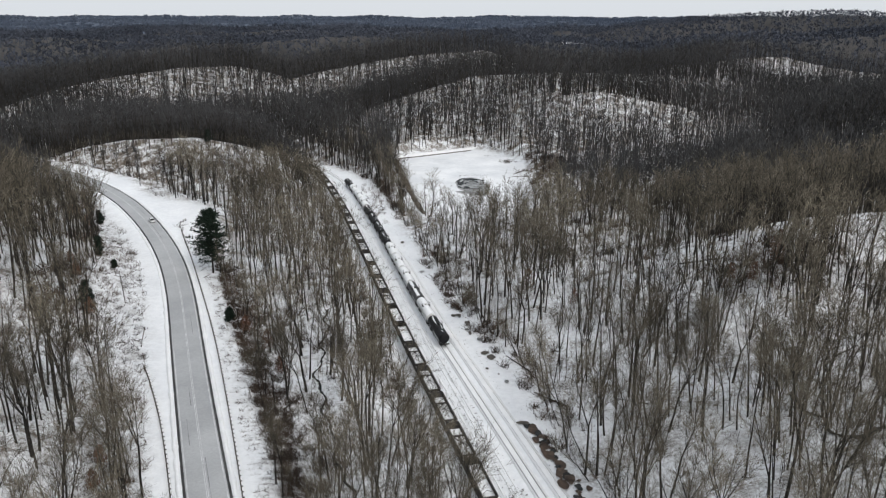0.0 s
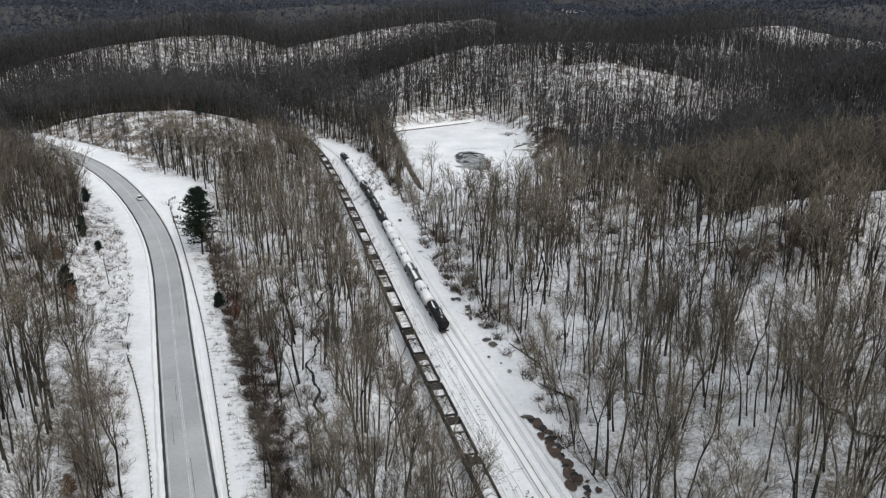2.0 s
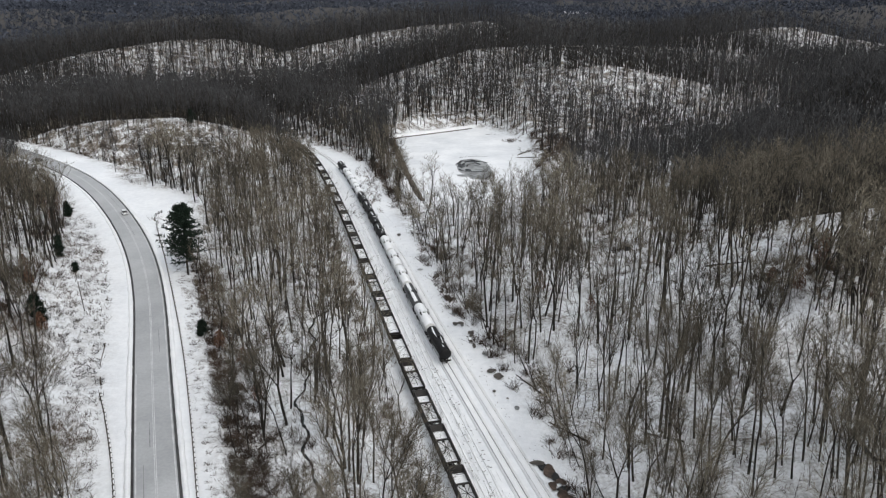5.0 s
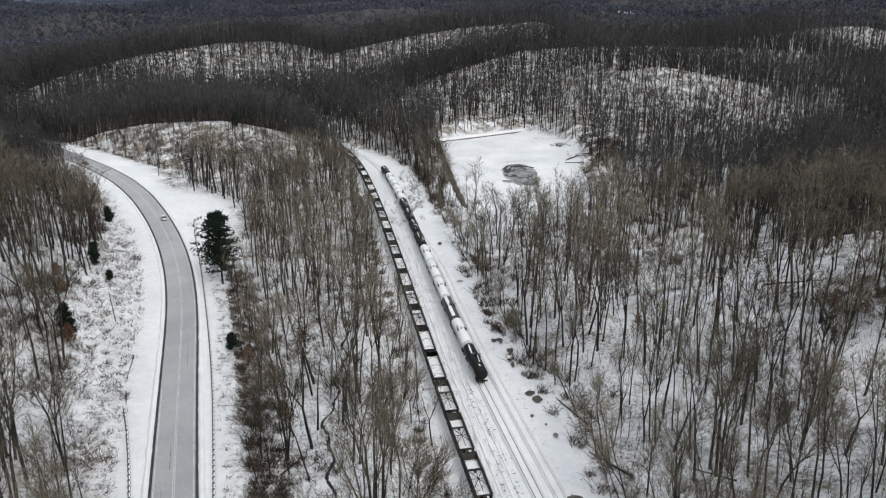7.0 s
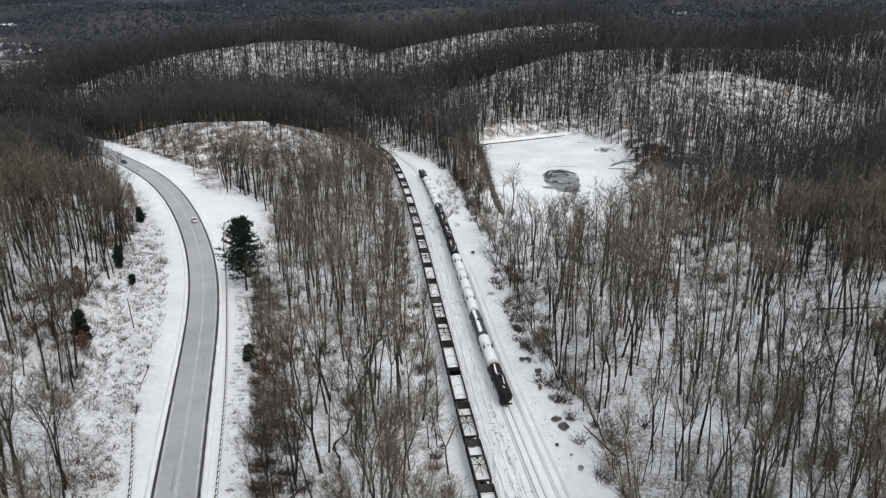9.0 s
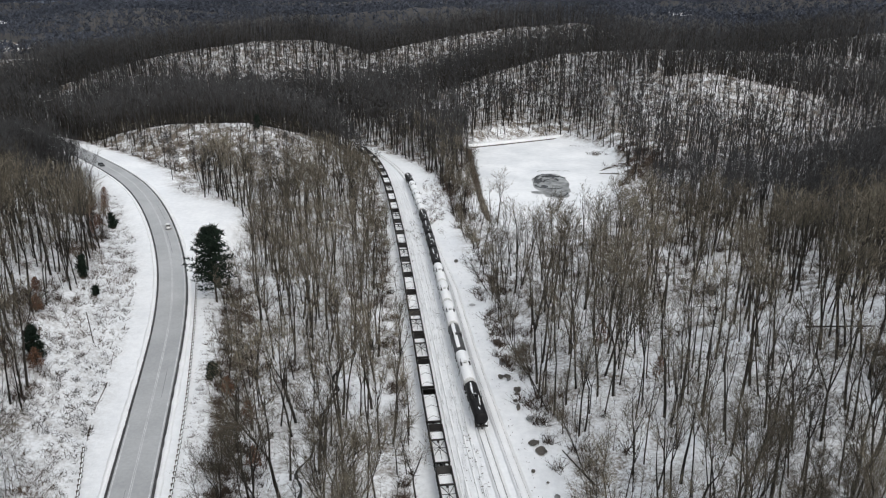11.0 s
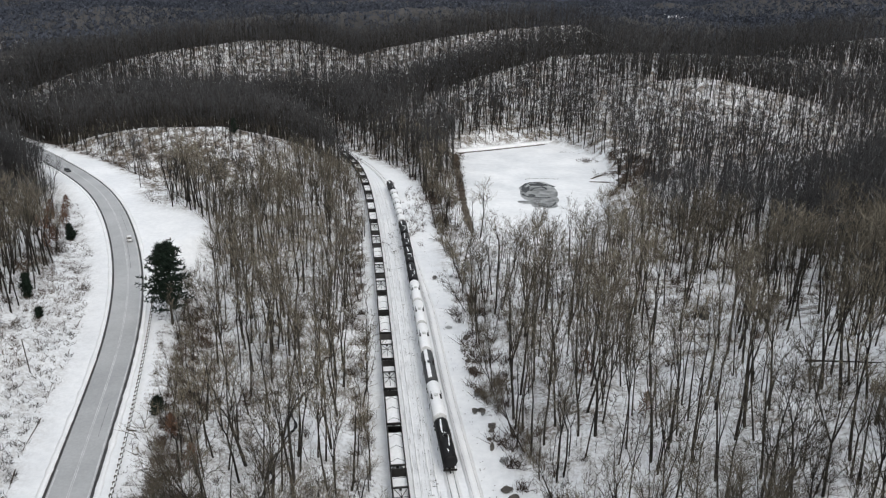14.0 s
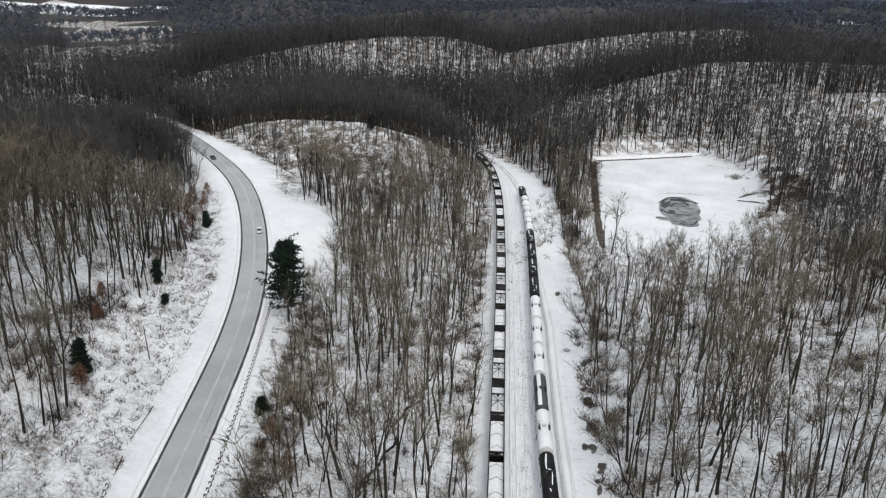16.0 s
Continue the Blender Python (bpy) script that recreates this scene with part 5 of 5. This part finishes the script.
for cx, cy, spread_x, spread_y, count in ((66, 205, 6, 8, 70), (92, 214, 8, 8, 120), (108, 226, 9, 7, 140), (60, 470, 8, 12, 90), (-150, 440, 26, 9, 260)):
    edge_pts.extend(np.c_[r.normal(cx, spread_x, count), r.normal(cy, spread_y, count)])
edge_pts = np.array(edge_pts)
edge_pts = keep_out(edge_pts[edge_pts[:, 1] > 95])
bank_pts = []
for cx, cy, spread_x, spread_y, count in ((-68, 136, 2.5, 5, 60), (-80, 166, 2.5, 5, 50), (-112, 296, 2, 10, 80), (-127, 322, 2, 8, 70), (-104, 208, 3, 7, 60), (-22, 505, 1.6, 24, 160), (-17, 440, 1.6, 24, 160), (-31, 440, 4, 45, 200), (-10, 384, 3, 6, 60), (69, 500, 6, 3, 60), (72, 466, 6, 5, 60), (54, 534, 2, 3, 30), (-160, 350, 5, 14, 60), (-149, 330, 3.5, 12, 110), (-139, 308, 2.5, 8, 60), (-113, 230, 3, 8, 70), (-97, 198, 3, 8, 50), (-52, 520, 5, 12, 50), (-66, 556, 8, 9, 60), (-44, 498, 3, 6, 30)):
    bank_pts.extend(np.c_[r.normal(cx, spread_x, count), r.normal(cy, spread_y, count)])
for _ in range(260):
    i = r.integers(2, len(bank_line) - 8)
    bank_pts.append(bank_line[i] + r.normal(0, 1.3, 2))
bank_pts = np.array(bank_pts)
bank_pts = bank_pts[distance_to(L_ROAD, bank_pts[:, 0], bank_pts[:, 1])[0] > 10.5]
edge_pts = np.r_[edge_pts, bank_pts]
woods("brush", BUSHES, np.r_[brush, edge_pts], (0.5, 1.35), 34, [M_BRUSH], "leafless brown brush along the edge of the woods")
THICKETS = [make_bush(540 + k, 32, 3.4, 3.2, 0.16) for k in range(6)]
thick_pts = []
for _ in range(760):
    i = r.integers(45, 150)
    thick_pts.append(L_ROAD[i] + normals_of(L_ROAD[i - 2:i + 3])[2] * (13.8 + abs(r.normal(0, 4.5))))
for _ in range(160):
    i = r.integers(60, 230)
    thick_pts.append(L_HOP[i] - normals_of(L_HOP[i - 2:i + 3])[2] * (6.0 + abs(r.normal(0, 2.5))))
for _ in range(130):
    y = r.uniform(170, 480)
    thick_pts.append((np.interp(y, EAST_EDGE[:, 1], EAST_EDGE[:, 0]) + abs(r.normal(0, 5)) + 1.5, y))
for cx, cy, sx, sy, count in ((-150, 440, 28, 9, 120), (97, 216, 10, 8, 60), (125, 232, 16, 12, 50), (-133, 305, 4, 18, 60), (-108, 206, 5, 14, 40), (-28, 430, 3, 50, 60), (62, 480, 8, 16, 50), (80, 300, 30, 30, 70), (-45, 240, 14, 50, 90), (-155, 335, 6, 16, 70), (-172, 372, 7, 16, 50), (-116, 236, 2.5, 9, 26), (78, 480, 8, 12, 40), (-16, 400, 3, 20, 25), (18, 360, 20, 8, 60), (50, 374, 16, 12, 60), (62, 330, 24, 20, 70), (28, 322, 18, 18, 45), (88, 372, 20, 20, 60), (58, 545, 5, 7, 22), (68, 530, 5, 5, 22), (78, 514, 4, 5, 26), (86, 500, 5, 8, 26), (74, 472, 8, 7, 24), (62, 450, 6, 8, 30), (90, 470, 10, 10, 30)):
    thick_pts.extend(np.c_[r.normal(cx, sx, count), r.normal(cy, sy, count)])
thick_pts = keep_out(np.array(thick_pts))
fringe = []
for _ in range(40):
    y = r.uniform(150, 330)
    fringe.append((np.interp(y, EAST_EDGE[:, 1], EAST_EDGE[:, 0]) - abs(r.normal(0, 1.6)), y))
thick_pts = np.r_[thick_pts, np.array(fringe)]
woods("thickets", THICKETS, thick_pts, (0.45, 1.1), 37, [M_THICKET], "dense grey-brown thickets along the woods' edge")
TUFTS = [make_bush(520 + k, 7, 0.7, 1.0) for k in range(6)]
tuft_pts = []
for _ in range(1500):
    i = r.integers(60, 185)
    o = r.uniform(-25, -11)
    tuft_pts.append(L_ROAD[i] + normals_of(L_ROAD[i - 2:i + 3])[2] * o)
for _ in range(500):
    i = r.integers(50, 160)
    tuft_pts.append(L_ROAD[i] + normals_of(L_ROAD[i - 2:i + 3])[2] * r.uniform(8.8, 12.5))
woods("dry_grass", TUFTS, np.array(tuft_pts), (0.3, 1.7), 36, [M_BRUSH], "dry grass tufts poking through snow on the bank")


# ---- evergreens ----
def conifer(name, x, y, tall, wide, seed, label, layers=16, fall=0.75, foot=0.06, puff=0.5):
    r = np.random.default_rng(seed)
    root = thing(name, Matrix.Translation((x, y, one_height(x, y) - 0.1)), label, "conifer")
    bm = bmesh.new()
    rod(bm, (0, 0, -0.3), (0, 0, tall * 0.97), tall * 0.016, 0.03, 8)
    part("trunk", bm, M_BARK, root)
    V, F, I = [], [], []
    lean = r.uniform(0, math.tau)
    for q in range(layers * 7):
        t = r.random() ** 0.9
        a = r.uniform(0, math.tau)
        lop = 1 + 0.22 * math.cos(a - lean) + 0.15 * math.sin(5 * t + 2 * a)
        reach = wide * lop * (math.sin(math.pi * (0.16 + 0.84 * t) ** 0.85) ** fall + 0.06) * r.uniform(0.5, 1.05)
        d = np.array((math.cos(a), math.sin(a), r.uniform(0.0, 0.35)))
        z = tall * (foot + (0.97 - foot) * t)
        for s in np.linspace(0.15, 1.0, 8):
            c = np.array((0, 0, z)) + d * reach * s + r.normal(0, 0.12, 3)
            c[2] = max(c[2], 0.3)
            for _ in range(8):
                e = c + r.normal(0, puff, 3) + d * 0.2 + (0, 0, 0.12)
                sliver(V, F, I, c, e, puff * 0.6, r, 0)
    ob = new("crown", mesh_of("crown", np.array(V), np.array(F), [M_NEEDLE], I))
    ob.parent = root
    tagged(ob, "dark green needles in tiered boughs")
    return root


conifer("pine_tree", -80.5, 266, 23.5, 6.3, 61, "tall dark green pine beside the snowy lay-by", 34, 0.55, 0.16, 0.5)
conifer("cedar_tree", -117.5, 261, 7, 1.5, 69, "slim brown-green cedar at the foot of the bank woods", 9, 0.6, 0.05, 0.4)
conifer("cedar_tree", -102, 212, 9, 2.3, 62, "slim dark cedar at the edge of the roadside woods", 12, 0.6, 0.05, 0.4)
conifer("cedar_shrub", -109.5, 252.5, 3.0, 0.85, 63, "small dark evergreen shrub on the snowy bank", 8, 0.6, 0.08, 0.3)
conifer("cedar_shrub", -64.5, 221, 4.6, 1.5, 64, "round dark evergreen beside the guardrail", 10, 0.6, 0.05, 0.36)
conifer("cedar_tree", -131.5, 462, 8, 2.3, 66, "small dark conifer on top of the snowy knoll", 9, 0.7, 0.08, 0.4)
conifer("cedar_tree", -31, 594, 9, 3.4, 67, "rounded dark evergreen at the foot of the hill behind the pond", 10, 0.6, 0.05, 0.6)
conifer("cedar_tree", -408, 640, 8, 3.6, 68, "dark evergreen above the far valley road", 9, 0.6, 0.05, 0.6)
conifer("cedar_tree", -143, 325, 6, 1.6, 65, "dark evergreen in the thicket beside the road bend", 9, 0.7, 0.05, 0.4)


# ---- young oaks that keep their russet leaves ----
def oak(x, y, tall, seed):
    r = np.random.default_rng(seed)
    root = thing("oak_tree", Matrix.Translation((x, y, one_height(x, y) - 0.1)), "young oak still holding russet-brown dead leaves", "tree", "russet oaks")
    V, F, I = [], [], []
    stem, d = bend(r, (0, 0, -0.3), (0.05, 0.02, 1), tall, 4, 0.06)
    tube(V, F, I, stem, np.linspace(tall * 0.014, 0.02, 5), 5, 0)
    for _ in range(14):
        a = np.array(stem[1]) + (np.array(stem[4]) - stem[1]) * r.uniform(0, 0.95)
        path, _d = bend(r, a, away(r, d, r.uniform(0.5, 1.1)), tall * r.uniform(0.15, 0.32), 2, 0.1, 0.1)
        tube(V, F, I, path, (0.05, 0.03, 0), 3, 0)
    trunk = new("trunk", mesh_of("trunk", np.array(V), np.array(F), [M_BARK]))
    trunk.parent = root
    V, F, I = [], [], []
    for _ in range(420):
        h = r.uniform(0.25, 1.0)
        rad = tall * 0.26 * math.sin(math.pi * min(1, 0.15 + 0.85 * h)) ** 0.6 * math.sqrt(r.random())
        a = r.uniform(0, math.tau)
        c = np.array((rad * math.cos(a), rad * math.sin(a), tall * h))
        sliver(V, F, I, c, c + r.normal(0, 0.35, 3), 0.26, r, 0)
    crown = new("crown", mesh_of("crown", np.array(V), np.array(F), [M_RUSSET]))
    crown.parent = root


for k, (x, y, tall) in enumerate([(97, 216, 9), (101, 222, 8), (88, 208, 7), (106, 219, 8), (112, 228, 9), (84, 214, 6), (-72, 142, 5), (-70, 133, 5), (-143, 316, 7), (-150, 334, 8), (-140, 306, 6), (-157, 346, 7), (-153, 328, 6), (-163, 358, 7), (-112, 230, 5), (-117, 238, 5),
                                  (-100, 209, 6), (-158, 338, 7), (-162, 346, 8), (-155, 326, 6), (-44, 190, 6), (-50, 205, 7), (42, 232, 7), (30, 250, 8), (-58, 214, 6)]):
    oak(x, y, tall, 900 + k)

# ---- poles, hut, logs ----
def pole(x, y, tall, lean, label):
    root = thing("utility_pole", Matrix.Translation((x, y, one_height(x, y))) @ Euler((lean[0], lean[1], 0)).to_matrix().to_4x4(), label, "pole")
    bm = bmesh.new()
    rod(bm, (0, 0, -0.3), (0, 0, tall), 0.15, 0.1, 10)
    part("shaft", bm, M_WOOD, root)
    bm = bmesh.new()
    rod(bm, (0, 0, tall - 0.02), (0, 0, tall + 0.06), 0.12, 0.05, 10)
    part("cap", bm, M_GALV, root)


pole(-98, 229, 8.5, (0.02, -0.06), "bare weathered timber pole standing on the snowy bank")
pole(-73.5, 158, 6.5, (0.02, -0.05), "short bare timber pole beside the guardrail end")


def hut(x, y):
    root = thing("hunting_blind", Matrix.Translation((x, y, one_height(x, y))) @ Matrix.Rotation(0.3, 4, "Z"), "small dark hunting blind on legs in the woods", "hut")
    bm = bmesh.new()
    box(bm, 0, 0, 2.6, 2.0, 2.0, 1.8, bevel=0.04)
    part("cabin", bm, M_HOPPER, root)
    bm = bmesh.new()
    box(bm, 0, 0, 3.55, 2.4, 2.4, 0.12)
    part("roof", bm, M_WOOD, root)
    for sx in (-0.9, 0.9):
        for sy in (-0.9, 0.9):
            bm = bmesh.new()
            rod(bm, (sx * 1.15, sy * 1.15, -0.3), (sx, sy, 1.75), 0.07, None, 6)
            part("leg", bm, M_WOOD, root)
    bm = bmesh.new()
    box(bm, 0, -1.01, 2.8, 1.1, 0.04, 0.5)
    part("window_slot", bm, M_GLASS, root)


hut(66, 285)


def log(x, y, ln, ang, rad, label="fallen dark tree trunk lying in the snow"):
    a, b = Vector((x, y, 0)), Vector((x + ln * math.cos(ang), y + ln * math.sin(ang), 0))
    a.z, b.z = one_height(a.x, a.y) + rad * 0.7, one_height(b.x, b.y) + rad * 0.5
    bm = bmesh.new()
    rod(bm, a, b, rad, rad * 0.45, 8)
    for t, s in ((0.55, 1), (0.7, -1), (0.85, 1)):
        p = a.lerp(b, t)
        rod(bm, p, p + Vector((s * math.sin(ang) * 1.8 + math.cos(ang), -s * math.cos(ang) * 1.8 + math.sin(ang), 0.5)), rad * 0.35, 0.03, 5)
    me = bpy.data.meshes.new("fallen_log")
    bm.to_mesh(me)
    bm.free()
    me.materials.append(M_BARK)
    tagged(new("fallen_log", me), label, "log")


for x, y, ln, ang, rad in [(85, 179.8, 20, 0.2, 0.34), (77, 240, 15, -0.75, 0.3), (30, 176, 12, 2.2, 0.25), (48, 168, 9, 2.4, 0.22), (96, 176, 10, 0.5, 0.25), (24, 196, 14, 2.0, 0.24), (-40, 170, 8, 1.2, 0.2), (40, 560, 9, 0.1, 0.4), (-118, 222, 7, 2.8, 0.2)]:
    log(x, y, ln, ang, rad)


# ---- vehicles ----
def vehicle(y, off, paint, label, heading, suv):
    i = int(np.abs(L_ROAD[:, 1] - y).argmin())
    p = L_ROAD[i] + normals_of(L_ROAD[i - 2:i + 3])[2] * off
    d = L_ROAD[i + 2] - L_ROAD[i - 2]
    ang = math.atan2(d[1], d[0]) + (0 if heading > 0 else math.pi)
    root = thing("car", Matrix.Translation((*p, float(road_z(p[1])) + 0.18)) @ Matrix.Rotation(ang, 4, "Z"), label, "car")
    tall = 1.75 if suv else 1.45
    bm = bmesh.new()
    box(bm, 0, 0, 0.68, 4.6, 1.82, 0.66, bevel=0.12)
    part("body", bm, paint, root)
    bm = bmesh.new()
    vs = [bm.verts.new(c) for c in [(-2.0, -0.82, 1.0), (1.0, -0.82, 1.0), (1.0, 0.82, 1.0), (-2.0, 0.82, 1.0), (-1.65, -0.68, tall), (0.3, -0.68, tall), (0.3, 0.68, tall), (-1.65, 0.68, tall)]]
    for q in ((0, 1, 5, 4), (1, 2, 6, 5), (2, 3, 7, 6), (3, 0, 4, 7), (4, 5, 6, 7)):
        bm.faces.new([vs[j] for j in q])
    part("windows", bm, M_GLASS, root, "dark tinted glass")
    bm = bmesh.new()
    box(bm, -0.68, 0, tall + 0.01, 1.95, 1.4, 0.07, bevel=0.03)
    part("roof", bm, paint, root)
    wb = bmesh.new()
    rod(wb, (0, -0.11, 0), (0, 0.11, 0), 0.34, None, 16)
    w = part("wheel", wb, M_RUBBER, root)
    w.location = (1.4, -0.82, 0.34)
    for x, yy in ((-1.4, -0.82), (1.4, 0.82), (-1.4, 0.82)):
        o = new("wheel", w.data)
        o.parent, o.location = root, (x, yy, 0.34)
    for yy in (-0.62, 0.62):
        for x, mat, nm in ((2.29, M_GALV, "headlight"), (-2.29, M_MUD, "tail_light")):
            lb = bmesh.new()
            box(lb, x, yy, 0.78, 0.06, 0.36, 0.16)
            part(nm, lb, mat, root)


vehicle(322, 1.85, M_CARWHITE, "white sport utility car driving on the cleared road", 1, True)
vehicle(408, -1.85, M_CARDARK, "dark grey car driving on the cleared road", -1, False)
